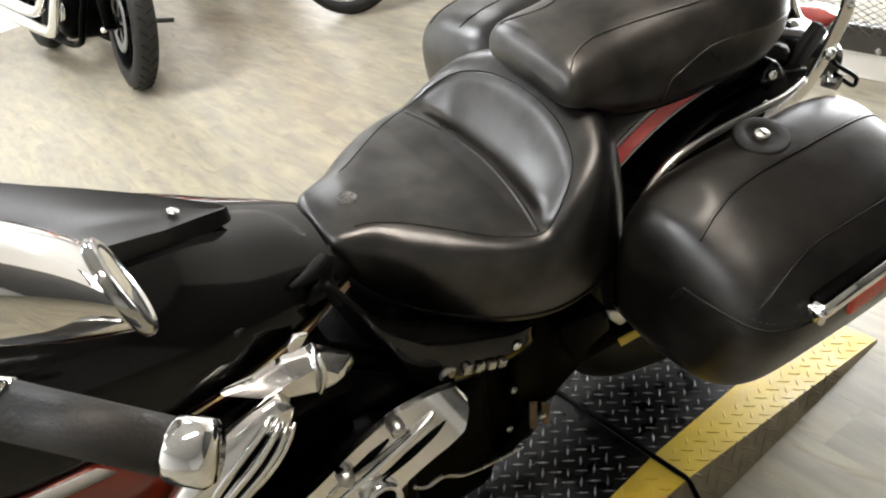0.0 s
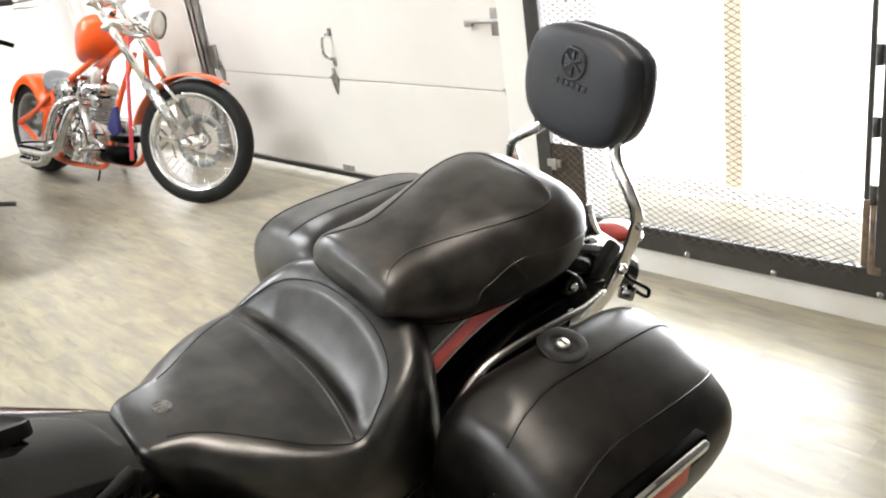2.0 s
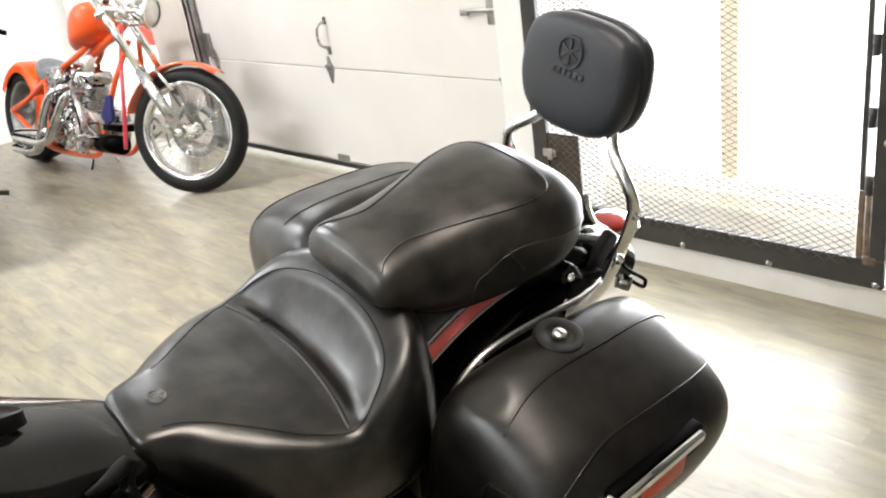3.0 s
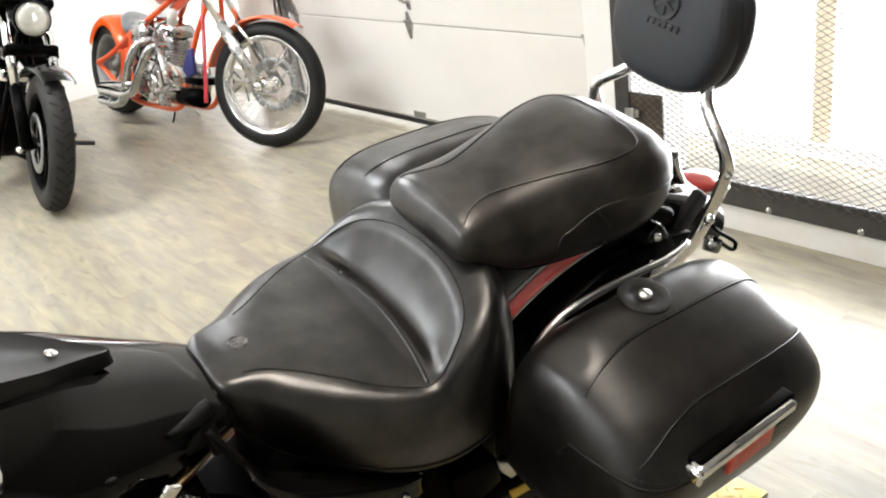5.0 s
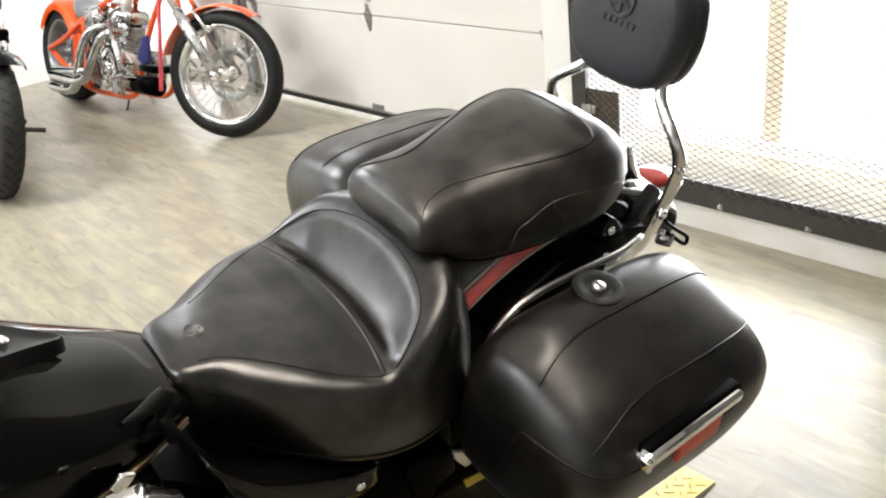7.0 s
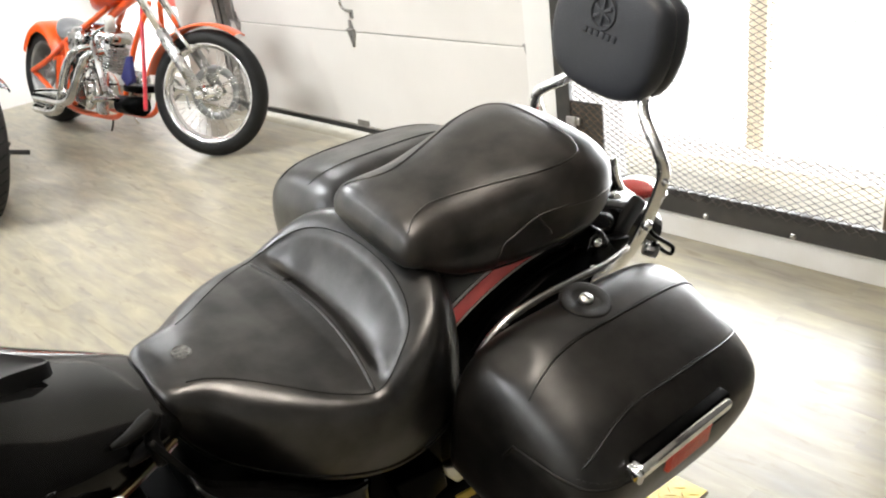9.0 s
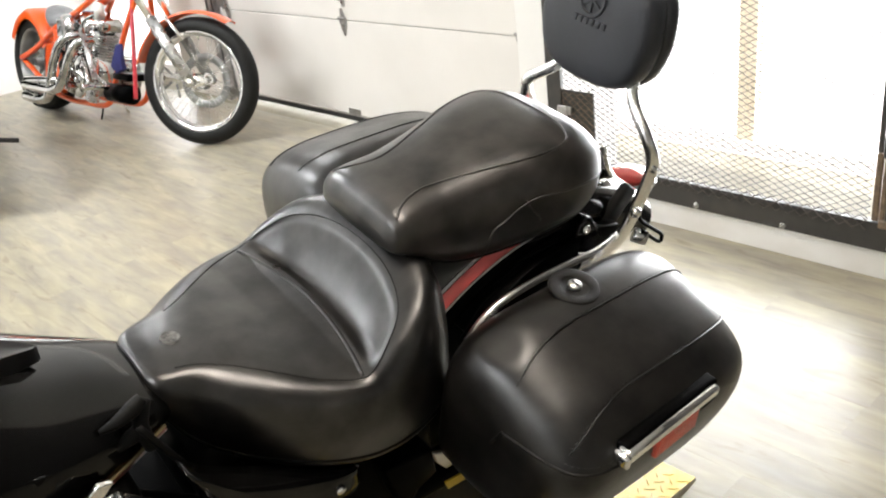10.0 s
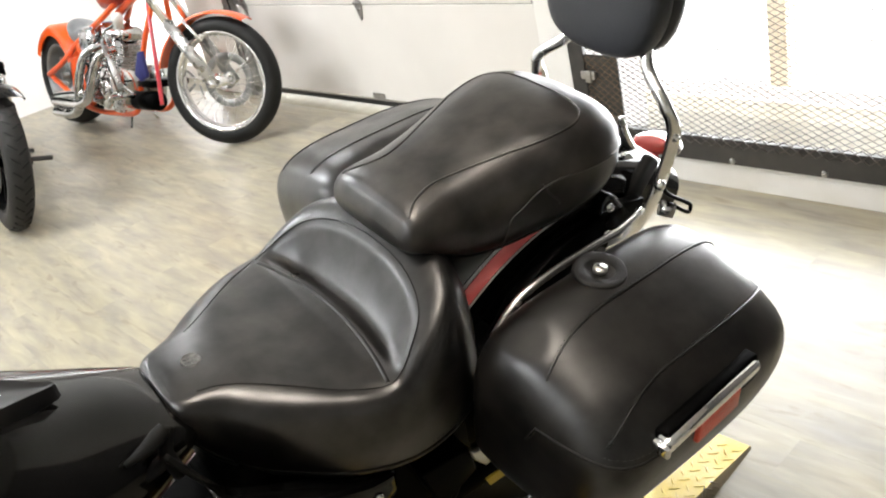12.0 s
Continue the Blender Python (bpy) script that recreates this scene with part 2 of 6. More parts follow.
def floor_material():
    m = mat("pale_oak_plank", (0.366, 0.328, 0.236), 0.31, base2=(0.272, 0.250, 0.204), spec=0.42, scale=2.4, stretch=(1.6, 7, 1), detail=4, vary=0.03)
    nt = m.node_tree
    mp = next(n for n in nt.nodes if n.bl_idname == "ShaderNodeMapping")
    oi = nt.nodes.new("ShaderNodeObjectInfo")
    sc = nt.nodes.new("ShaderNodeVectorMath")
    sc.operation = "SCALE"
    sc.inputs[0].default_value = (37.0, 91.0, 53.0)
    nt.links.new(oi.outputs["Random"], sc.inputs["Scale"])
    nt.links.new(sc.outputs[0], mp.inputs["Location"])
    # fine grain streaks over the broad tone
    mix = next(n for n in nt.nodes if n.bl_idname == "ShaderNodeMix")
    n2 = nt.nodes.new("ShaderNodeTexNoise")
    n2.inputs["Scale"].default_value, n2.inputs["Detail"].default_value, n2.inputs["Distortion"].default_value = 3.2, 7, 0.9
    nt.links.new(mp.outputs[0], n2.inputs["Vector"])
    m2 = nt.nodes.new("ShaderNodeMix")
    m2.data_type, m2.blend_type = "RGBA", "MULTIPLY"
    m2.inputs[0].default_value = 0.85
    r2 = nt.nodes.new("ShaderNodeMapRange")
    r2.inputs[1].default_value, r2.inputs[2].default_value, r2.inputs[3].default_value, r2.inputs[4].default_value = 0.3, 0.7, 0.78, 1.10
    nt.links.new(n2.outputs["Fac"], r2.inputs[0])
    target = mix.outputs[2].links[0].to_socket
    nt.links.new(mix.outputs[2], m2.inputs[6])
    nt.links.new(r2.outputs[0], m2.inputs[7])
    # sparse dark veins and knots
    n3 = nt.nodes.new("ShaderNodeTexNoise")
    n3.inputs["Scale"].default_value, n3.inputs["Detail"].default_value, n3.inputs["Distortion"].default_value = 1.9, 5, 2.2
    nt.links.new(mp.outputs[0], n3.inputs["Vector"])
    r3 = nt.nodes.new("ShaderNodeMapRange")
    r3.inputs[1].default_value, r3.inputs[2].default_value, r3.inputs[3].default_value, r3.inputs[4].default_value = 0.60, 0.72, 0.0, 0.55
    nt.links.new(n3.outputs["Fac"], r3.inputs[0])
    m3 = nt.nodes.new("ShaderNodeMix")
    m3.data_type = "RGBA"
    m3.inputs[7].default_value = (0.165, 0.135, 0.095, 1)
    nt.links.new(r3.outputs[0], m3.inputs[0])
    nt.links.new(m2.outputs[2], m3.inputs[6])
    nt.links.new(m3.outputs[2], target)
    return m


PLANK = floor_material()
GROUT = mat("plank_joint", (0.30, 0.275, 0.205), 0.6, scale=10)


# ---- mesh helpers ----
def thing(name, m=None, label="", category="", group="", kind=""):
    ob = new(name)
    ob.matrix_world = m or Matrix()
    return tagged(ob, label, category, group, kind)


def mesh_of(name, bm, material, smooth=True):
    me = bpy.data.meshes.new(name)
    bmesh.ops.recalc_face_normals(bm, faces=bm.faces[:])
    for f in bm.faces:
        f.smooth = smooth
    bm.to_mesh(me)
    bm.free()
    me.materials.append(material)
    return me


def part(name, bm, material, parent, label="", smooth=True, sharp=None):
    me = mesh_of(name, bm, material, smooth)
    if sharp:
        me.set_sharp_from_angle(angle=radians(sharp))
    ob = new(name, me)
    ob.parent = parent
    if label:
        ob["label"] = label
    return ob


def solo(name, bm, material, label, category, m=None, kind="", group="", smooth=True, sharp=None):
    ob = part(name, bm, material, None, "", smooth, sharp)
    ob.matrix_world = m or Matrix()
    return tagged(ob, label, category, group, kind)


def spread(name, me, parent, m):
    """Another piece on the same mesh."""
    ob = new(name, me)
    ob.parent = parent
    ob.matrix_local = m
    return ob


def box(a, b, bevel=0.0, seg=2, bm=None, m=None):
    """A block between two corners, edges rounded."""
    own = bmesh.new()
    bmesh.ops.create_cube(own, size=1)
    a, b = Vector(a), Vector(b)
    for v in own.verts:
        v.co = Vector(((a[i] + b[i]) / 2 + v.co[i] * abs(b[i] - a[i]) for i in range(3)))
    if bevel:
        bmesh.ops.bevel(own, geom=own.edges[:], offset=bevel, segments=seg, profile=0.5, affect="EDGES")
    if m:
        bmesh.ops.transform(own, matrix=m, verts=own.verts[:])
    return merge(bm, own)


def merge(bm, own):
    if bm is None:
        return own
    me = bpy.data.meshes.new("tmp")
    own.to_mesh(me)
    own.free()
    bm.from_mesh(me)
    bpy.data.meshes.remove(me)
    return bm


def loft(rings, bm=None, closed=True, caps=True):
    """Skin between rings of equal count."""
    bm = bm or bmesh.new()
    vs = [[bm.verts.new(p) for p in r] for r in rings]
    n = len(rings[0])
    for a, b in zip(vs, vs[1:]):
        for i in range(n if closed else n - 1):
            j = (i + 1) % n
            bm.faces.new((a[i], a[j], b[j], b[i]))
    if caps and closed:
        bm.faces.new(vs[0][::-1])
        bm.faces.new(vs[-1])
    return bm


def curve(points, n=8, closed=False):
    """A smooth line through points."""
    p = [Vector(q) for q in points]
    out, k = [], len(p)
    for i in range(k if closed else k - 1):
        a, b, c, d = (p[(i - 1) % k], p[i], p[(i + 1) % k], p[(i + 2) % k]) if closed else (p[max(0, i - 1)], p[i], p[i + 1], p[min(k - 1, i + 2)])
        for s in range(n):
            t = s / n
            out.append(0.5 * ((2 * b) + (c - a) * t + (2 * a - 5 * b + 4 * c - d) * t * t + (3 * b - a - 3 * c + d) * t ** 3))
    if not closed:
        out.append(p[-1])
    return out


def tube(points, r, seg=10, bm=None, smooth=6, closed=False):
    """A round bar along points; r is one radius or one for each point."""
    rs = list(r) if isinstance(r, (list, tuple)) else [r] * len(points)
    if smooth:
        path = curve(points, smooth, closed)
        k = len(path)
        m = len(points)
        rad = [float(np.interp(i * (m - (0 if closed else 1)) / (k if closed else k - 1), range(m + (1 if closed else 0)), rs + ([rs[0]] if closed else []))) for i in range(k)]
    else:
        path, rad = [Vector(p) for p in points], rs
    rings, up = [], None
    n = len(path)
    for i, p in enumerate(path):
        d = (path[(i + 1) % n] - path[i - 1]) if closed else path[min(i + 1, n - 1)] - path[max(i - 1, 0)]
        d.normalize()
        if up is None:
            up = d.orthogonal().normalized()
        up = (up - d * up.dot(d)).normalized()
        side = d.cross(up)
        rings.append([p + (up * math.cos(a) + side * math.sin(a)) * rad[i] for a in (2 * math.pi * s / seg for s in range(seg))])
    if closed:
        rings.append(rings[0])
        return loft(rings, bm, True, False)
    return loft(rings, bm)


def lathe(profile, seg=32, axis="z", bm=None, m=None):
    """A turned form: profile of (radius, height), round an axis."""
    own = bmesh.new()
    rings = []
    for r, h in profile:
        ring = []
        for s in range(seg):
            a = 2 * math.pi * s / seg
            c, d = r * math.cos(a), r * math.sin(a)
            ring.append(Vector((c, d, h)) if axis == "z" else Vector((c, h, d)) if axis == "y" else Vector((h, c, d)))
        rings.append(ring)
    loft(rings, own, True, False)
    bmesh.ops.remove_doubles(own, verts=own.verts[:], dist=1e-6)
    if m:
        bmesh.ops.transform(own, matrix=m, verts=own.verts[:])
    return merge(bm, own)


def ball(c, r, bm=None, seg=16, m=None):
    own = bmesh.new()
    bmesh.ops.create_uvsphere(own, u_segments=seg, v_segments=seg // 2 + 2, radius=1)
    r = r if isinstance(r, (tuple, list)) else (r, r, r)
    for v in own.verts:
        v.co = Vector((v.co[0] * r[0], v.co[1] * r[1], v.co[2] * r[2]))
    if m:
        bmesh.ops.transform(own, matrix=m, verts=own.verts[:])
    for v in own.verts:
        v.co += Vector(c)
    return merge(bm, own)


def slab(outline, depth, axis="y", bevel=0.0, bm=None):
    """A plate: a flat outline of (a, b) drawn out along an axis between two values."""
    own = bmesh.new()
    lo, hi = depth

    def at(a, b, d):
        return Vector((a, d, b)) if axis == "y" else Vector((d, a, b)) if axis == "x" else Vector((a, b, d))
    u = [own.verts.new(at(a, b, lo)) for a, b in outline]
    v = [own.verts.new(at(a, b, hi)) for a, b in outline]
    n = len(u)
    own.faces.new(u[::-1])
    own.faces.new(v)
    for i in range(n):
        own.faces.new((u[i], u[(i + 1) % n], v[(i + 1) % n], v[i]))
    if bevel:
        bmesh.ops.bevel(own, geom=[e for e in own.edges], offset=bevel, segments=2, profile=0.5, affect="EDGES")
    return merge(bm, own)


def power(c, e):
    return math.copysign(abs(c) ** e, c)

# ---- the room: x runs to the outer wall, y along it, floor at 0 ----
WX, GX, H = 2.445, 2.69, 3.3     # wall with the gate, garage door plane, ceiling
solo("floor", box((-4.2, -4.2, -0.12), (3.2, 7.2, -0.004)), GROUT, "pale oak-look plank floor of a showroom", "floor", kind="structure", smooth=False)
floor_ob = bpy.data.objects["floor"]

solo("ceiling", box((-4.2, -4.2, H), (3.2, 7.2, H + 0.1)), CEIL, "pale grey painted showroom ceiling", "ceiling", kind="structure", smooth=False)
solo("wall_south", box((-4.2, -4.2, 0), (3.2, -4.05, H)), WALL_GREY, "grey painted wall behind the showroom", "wall", kind="structure", smooth=False)
solo("wall_west", box((-4.2, -4.05, 0), (-4.05, 7.0, H)), WALL_GREY, "grey painted wall", "wall", kind="structure", smooth=False)
solo("wall_north", box((-4.2, 7.0, 0), (3.2, 7.15, H)), WALL, "white painted wall at the end of the showroom", "wall", kind="structure", smooth=False)


def outer_wall():
    # piers and lintels round the garage door and the gate's opening
    bm = box((2.70, 5.53, 0), (2.86, 5.62, H))
    box((2.70, 6.88, 0), (2.86, 7.0, H), bm=bm)
    box((2.70, 5.62, 2.25), (2.86, 6.88, H), bm=bm)
    box((2.70, 4.98, 2.25), (2.86, 5.53, H), bm=bm)
    box((2.70, 2.15, 2.25), (2.86, 4.98, H), bm=bm)
    solo("wall_east", bm, WALL, "white painted outer wall", "wall", kind="structure", smooth=False)
    bm = box((2.64, 4.985, 0), (2.70, 5.525, H), 0.003)
    solo("door_jamb", bm, BEIGE, "beige painted pilaster beside the garage door", "door jamb", kind="structure", smooth=False)
    bm = box((WX, 2.157, 0.0), (2.86, 2.302, H), 0.004)
    solo("wall_pier", bm, WALL, "narrow white pier between garage door and gate", "wall", kind="structure", smooth=False)
    # unseen lintel, set low to block the opening's reflection in the tank
    bm = box((WX, 0.851, 1.52), (2.60, 2.155, H))
    box((WX + 0.012, 0.851, 0.0), (2.60, 2.155, 0.10), bm=bm)
    solo("wall_gate", bm, WALL, "white wall round the gate opening, with an added unseen lintel", "wall", kind="structure", smooth=False)
    solo("wall_return", box((WX - 0.003, 0.55, 0.0), (2.60, 0.85, H)), WALL, "white painted wall strip beside the gate", "wall", kind="structure", smooth=False)
    # out of view past the white strip; dark to keep reflections low
    bm = box((WX, -4.05, 0.0), (2.60, 0.548, H))
    solo("wall_side", bm, WALL_DIM, "unseen wall beside the gate, made dark to cut reflections", "wall", kind="structure", smooth=False)
    bm = box((WX - 0.004, 0.3, 0.0), (WX + 0.012, 2.156, 0.094), 0.003)
    solo("baseboard", bm, BASEB, "white painted baseboard with scuffs", "baseboard", kind="structure", smooth=False)


outer_wall()


def garage_door():
    d = thing("garage_door", pose(GX, 0, 0), "cream sectional garage door, closed, with steel handle and hinges", "garage door")
    for z0, z1 in ((0.053, 0.5580), (0.562, 1.094), (1.098, 1.630), (1.634, 2.16)):
        bm = box((0.0, 2.32, z0), (0.045, 4.95, z1), 0.005)
        part("panel", bm, DOORPAINT, d, smooth=False)
    for z in (0.56, 1.096, 1.632):
        part("joint_strip", box((0.006, 2.32, z - 0.004), (0.012, 4.95, z + 0.004)), GALV, d, smooth=False)
    part("bottom_seal", box((-0.006, 2.32, 0.017), (0.012, 4.95, 0.046), 0.005), DEADRUBBER, d, "black rubber seal")
    # daylight slit holder: aluminium shoe under the seal
    part("seal_retainer", box((-0.008, 2.32, 0.046), (0.002, 4.95, 0.052)), GALV, d, smooth=False)

    def hinge(y, z, s=1.0):
        bm = slab([(y - 0.026 * s, z + 0.01), (y + 0.026 * s, z + 0.01), (y + 0.030 * s, z - 0.012), (y + 0.004, z - 0.085 * s), (y - 0.006, z - 0.085 * s), (y - 0.030 * s, z - 0.012)], (-0.006, 0.0), "x", 0.001)
        slab([(y - 0.02 * s, z + 0.008), (y + 0.02 * s, z + 0.008), (y + 0.012, z + 0.055 * s), (y - 0.006, z + 0.055 * s)], (-0.005, 0.0), "x", 0.001, bm)
        tube([(-0.008, y - 0.03 * s, z + 0.006), (-0.008, y + 0.03 * s, z + 0.006)], 0.006, bm=bm, smooth=0)
        ob = part("hinge", bm, GALV, d, sharp=40)
        for a, b in ((0, -0.03), (0.0, 0.025)):
            part("hinge_bolt", ball((-0.007, y + a, z + b), (0.004, 0.006, 0.006), seg=8), STEEL, ob)
    hinge(3.722, 0.566)
    hinge(2.50, 0.566)
    hinge(4.86, 0.566)
    bm = tube([(-0.004, 3.70, 0.80), (-0.045, 3.705, 0.785), (-0.052, 3.712, 0.74), (-0.045, 3.71, 0.69), (-0.004, 3.70, 0.665)], [0.008, 0.007, 0.007, 0.007, 0.009])
    box((-0.006, 3.686, 0.785), (0.0, 3.714, 0.825), 0.002, bm=bm)
    box((-0.006, 3.686, 0.63), (0.0, 3.714, 0.675), 0.002, bm=bm)
    part("lift_handle", bm, STEEL, d, "bent steel lift handle", sharp=40)
    # slide bolt near the pier
    bm = box((-0.012, 2.50, 0.80), (0.0, 2.56, 0.915), 0.003)
    tube([(-0.02, 2.50, 0.862), (-0.02, 2.69, 0.858)], 0.009, bm=bm, smooth=0)
    box((-0.03, 2.655, 0.838), (-0.012, 2.70, 0.868), 0.004, bm=bm)
    part("slide_bolt", bm, GALV, d, "galvanised slide bolt", sharp=40)
    part("corner_bracket", box((-0.004, 3.70, 0.045), (0.002, 3.80, 0.085), 0.002), GALV, d, smooth=False)
    # the vertical track with its roller bracket
    t = thing("door_track", pose(GX, 0, 0), "galvanised vertical door track with rollers", "door track")
    bm = box((-0.055, 4.955, 0.0), (-0.048, 4.985, 2.6))
    box((-0.055, 4.955, 0.0), (-0.005, 4.960, 2.6), bm=bm)
    box((-0.010, 4.940, 0.0), (-0.004, 4.960, 2.6), bm=bm)
    part("rail", bm, GALV, t, smooth=False)
    part("roller_bracket", box((-0.02, 4.87, 0.575), (-0.002, 4.95, 0.72), 0.004), GALV, t, smooth=False)
    part("roller", lathe([(0.0, -0.012), (0.02, -0.01), (0.022, 0), (0.02, 0.01), (0, 0.012)], 16, "y", m=pose(-0.03, 4.968, 0.64)), DARKPLASTIC, t)
    part("pull_cable", tube([(-0.062, 4.93, 0.55), (-0.062, 4.95, 2.5)], 0.004, 6, smooth=0), DARKPLASTIC, t)
    part("angle_iron", box((-0.05, 5.0, 0.0), (-0.045, 5.03, 2.6)), GALV, t, smooth=False)


garage_door()


def gate():
    g = thing("security_gate", pose(WX - 0.012, 0, 0), "black steel security gate with expanded metal mesh, closed", "gate")

    def bar(name, a, b, m=FRAMEMETAL, bev=0.003):
        return part(name, box(a, b, bev), m, g, smooth=False)
    bar("bottom_rail", (-0.010, 0.853, 0.098), (0.012, 2.15, 0.188))
    bar("left_stile", (-0.010, 2.082, 0.19), (0.012, 2.15, 1.52))
    bar("right_stile", (-0.010, 0.853, 0.19), (0.012, 0.896, 1.52))
    bar("hinge_bar", (-0.006, 0.9, 0.19), (0.014, 0.914, 0.40), RUSTY)
    bar("hinge_bar", (-0.004, 0.918, 0.19), (0.014, 0.937, 0.40), RUSTY)
    bar("inner_stile", (-0.004, 0.921, 0.402), (0.014, 0.937, 1.45))
    for z in (0.42, 0.62, 0.82, 1.02):
        part("hinge_knuckle", lathe([(0, -0.03), (0.011, -0.028), (0.011, 0.028), (0, 0.03)], 14, "z", m=pose(-0.006, 0.908, z)), FRAMEMETAL, g)
    bar("top_rail", (-0.010, 0.906, 1.45), (0.012, 2.081, 1.52))
    for y in (0.872, 1.202, 1.514, 1.82, 2.115):
        bm = lathe([(0.0, -0.007), (0.007, -0.006), (0.0105, -0.003), (0.012, 0.0), (0.0, 0.0)], 12, "x", m=pose(-0.010, y, 0.112))
        part("bolt", bm, STEEL, g)
    for z in (0.55, 0.95):
        bm = lathe([(0.0, -0.007), (0.007, -0.006), (0.0105, -0.003), (0.012, 0.0), (0.0, 0.0)], 12, "x", m=pose(-0.010, 0.864, z))
        part("bolt", bm, STEEL, g)
    # welded brackets and lock plate
    bm = box((-0.018, 2.035, 0.365), (-0.004, 2.10, 0.395), 0.004)
    box((-0.024, 2.05, 0.355), (-0.016, 2.075, 0.40), 0.003, bm=bm)
    part("latch_bar", bm, GALV, g)
    part("mesh_guard", box((-0.002, 1.938, 0.19), (0.003, 2.083, 0.455)), FRAMEMETAL, g, smooth=False)
    part("corner_weld", box((-0.014, 0.872, 0.17), (0.004, 0.915, 0.20), 0.008), RUSTY, g)
    own = bmesh.new()
    for k in range(19):
        pts = [Vector((-0.004 - 0.002 * (i % 2), 1.94 + i * 0.018, 0.20 + k * 0.0135 + (0.006 if (i + k) % 2 else -0.006))) for i in range(9)]
        tube(pts, 0.0016, 4, own, smooth=0)
    tagged(part("guard_mesh", own, RUSTY, g, "brown mesh over the guard plate", smooth=False), kind="stuff")
    # expanded mesh: zigzag strands that meet at their peaks
    bm = bmesh.new()
    wy, hz, r = 0.040, 0.0108, 0.00115
    z0, z1, y0, y1 = 0.17, 1.46, 0.945, 2.086
    rows = int((z1 - z0) / hz)
    cols = int((y1 - y0) / wy * 2)
    for k in range(rows):
        s = 1 if k % 2 else -1
        pts = [Vector((0.006 + 0.002 * (i % 2), y0 + i * wy / 2, z0 + k * hz + (hz * 0.46 if (i + k) % 2 else -hz * 0.46))) for i in range(cols + 1)]
        rings = []
        for p in pts:
            rings.append([p + Vector(o) for o in ((-r, 0, -r), (r, 0, -r), (r, 0, r), (-r, 0, r))])
        loft(rings, bm)
    # the sheet's cut edge laps over the bottom rail
    own = bmesh.new()
    for k in range(3):
        pts = [Vector((-0.013 - 0.002 * (i % 2), y0 + i * wy / 2, 0.168 + k * 0.015 + (0.0075 if (i + k) % 2 else -0.0075))) for i in range(cols + 1)]
        tube(pts, 0.0024, 5, own, smooth=0)
    tagged(part("mesh_edge", own, MESHEDGE, g, "brown cut edge of the mesh", smooth=False), kind="stuff")
    tagged(part("expanded_mesh", bm, MESHMETAL, g, "weathered expanded metal mesh", smooth=False), kind="stuff")


gate()


def glass_door():
    d = thing("glass_door", pose(2.76, 0, 0), "white framed glass door to the bright yard, closed", "glass door")
    part("door_frame", box((0, 5.622, 0.0), (0.05, 5.68, 2.25), 0.004), BASEB, d, smooth=False)
    part("door_frame", box((0, 6.82, 0.0), (0.05, 6.878, 2.25), 0.004), BASEB, d, smooth=False)
    part("door_frame", box((0, 5.682, 2.17), (0.05, 6.818, 2.25), 0.004), BASEB, d, smooth=False)
    part("door_frame", box((0, 5.682, 0.0), (0.05, 6.818, 0.10), 0.004), BASEB, d, smooth=False)
    g = part("pane", box((0.02, 5.68, 0.10), (0.028, 6.82, 2.17)), GLASS, d, smooth=False)
    g.visible_shadow = False


glass_door()

# ---- outdoors, seen through the gate and the glass door ----
solo("ground", box((2.60, -12, -0.12), (60, 40, -0.02)), CONCRETE, "pale sunlit concrete outside the gate", "ground", kind="structure", smooth=False)
# a glowing sheet replaces the sunlit distance and lights the room too
solo("backdrop", box((9.0, -8, -0.02), (9.1, 34, 7)), DISTANCE, "glowing backdrop sheet in place of the bright outdoors", "backdrop", kind="structure", smooth=False)


def outdoor_posts():
    solo("timber_post", box((3.28, 1.76, -0.02), (3.36, 1.845, 2.6), 0.006), WOODPOST, "weathered tan timber post outside the gate", "post", smooth=False)
    solo("timber_sill", box((3.27, -0.6, -0.02), (3.42, 3.4, 0.03), 0.006), CONCRETE, "low pale sill on the ground outside the gate", "sill", smooth=False)


outdoor_posts()


# ---- ceiling lamps, assumed and out of view ----
def strip_light():
    t = thing("strip_light", pose(0, 0, H), "assumed white strip light under the unseen ceiling", "ceiling light", "ceiling lights")
    part("housing", box((-0.16, -0.65, -0.07), (0.16, 0.65, -0.002), 0.012), GALV, t, smooth=False)
    part("diffuser", box((-0.14, -0.62, -0.085), (0.14, 0.62, -0.071), 0.005), LAMPGLOW, t, smooth=False)
    return t


LAMPS = [(-2.6, 1.6, 0), (-2.4, 5.2, 0), (-0.2, 4.8, 0), (1.7, 4.2, 0), (0.5, 0.55, 90)]
_l = strip_light()
for i, (x, y, turn) in enumerate(LAMPS):
    if i:
        copy_thing(_l, pose(x, y, H, 0, 0, turn))
    else:
        _l.matrix_world = pose(x, y, H, 0, 0, turn)

# ---- the black touring motorcycle, leaning on its stand: x to its rear, y to its right side ----
_a, _b = radians(6.0), radians(13.0)
BIKE = Matrix(((math.cos(_a), math.sin(_a) * math.cos(_b), -math.sin(_a) * math.sin(_b), 0.131),
               (-math.sin(_a), math.cos(_a) * math.cos(_b), -math.cos(_a) * math.sin(_b), 1.247),
               (0, math.sin(_b), math.cos(_b), 0.0838), (0, 0, 0, 1)))
bike = thing("touring_motorcycle", BIKE, "black touring motorcycle with leather saddle and hard bags, on a ramp", "motorcycle")


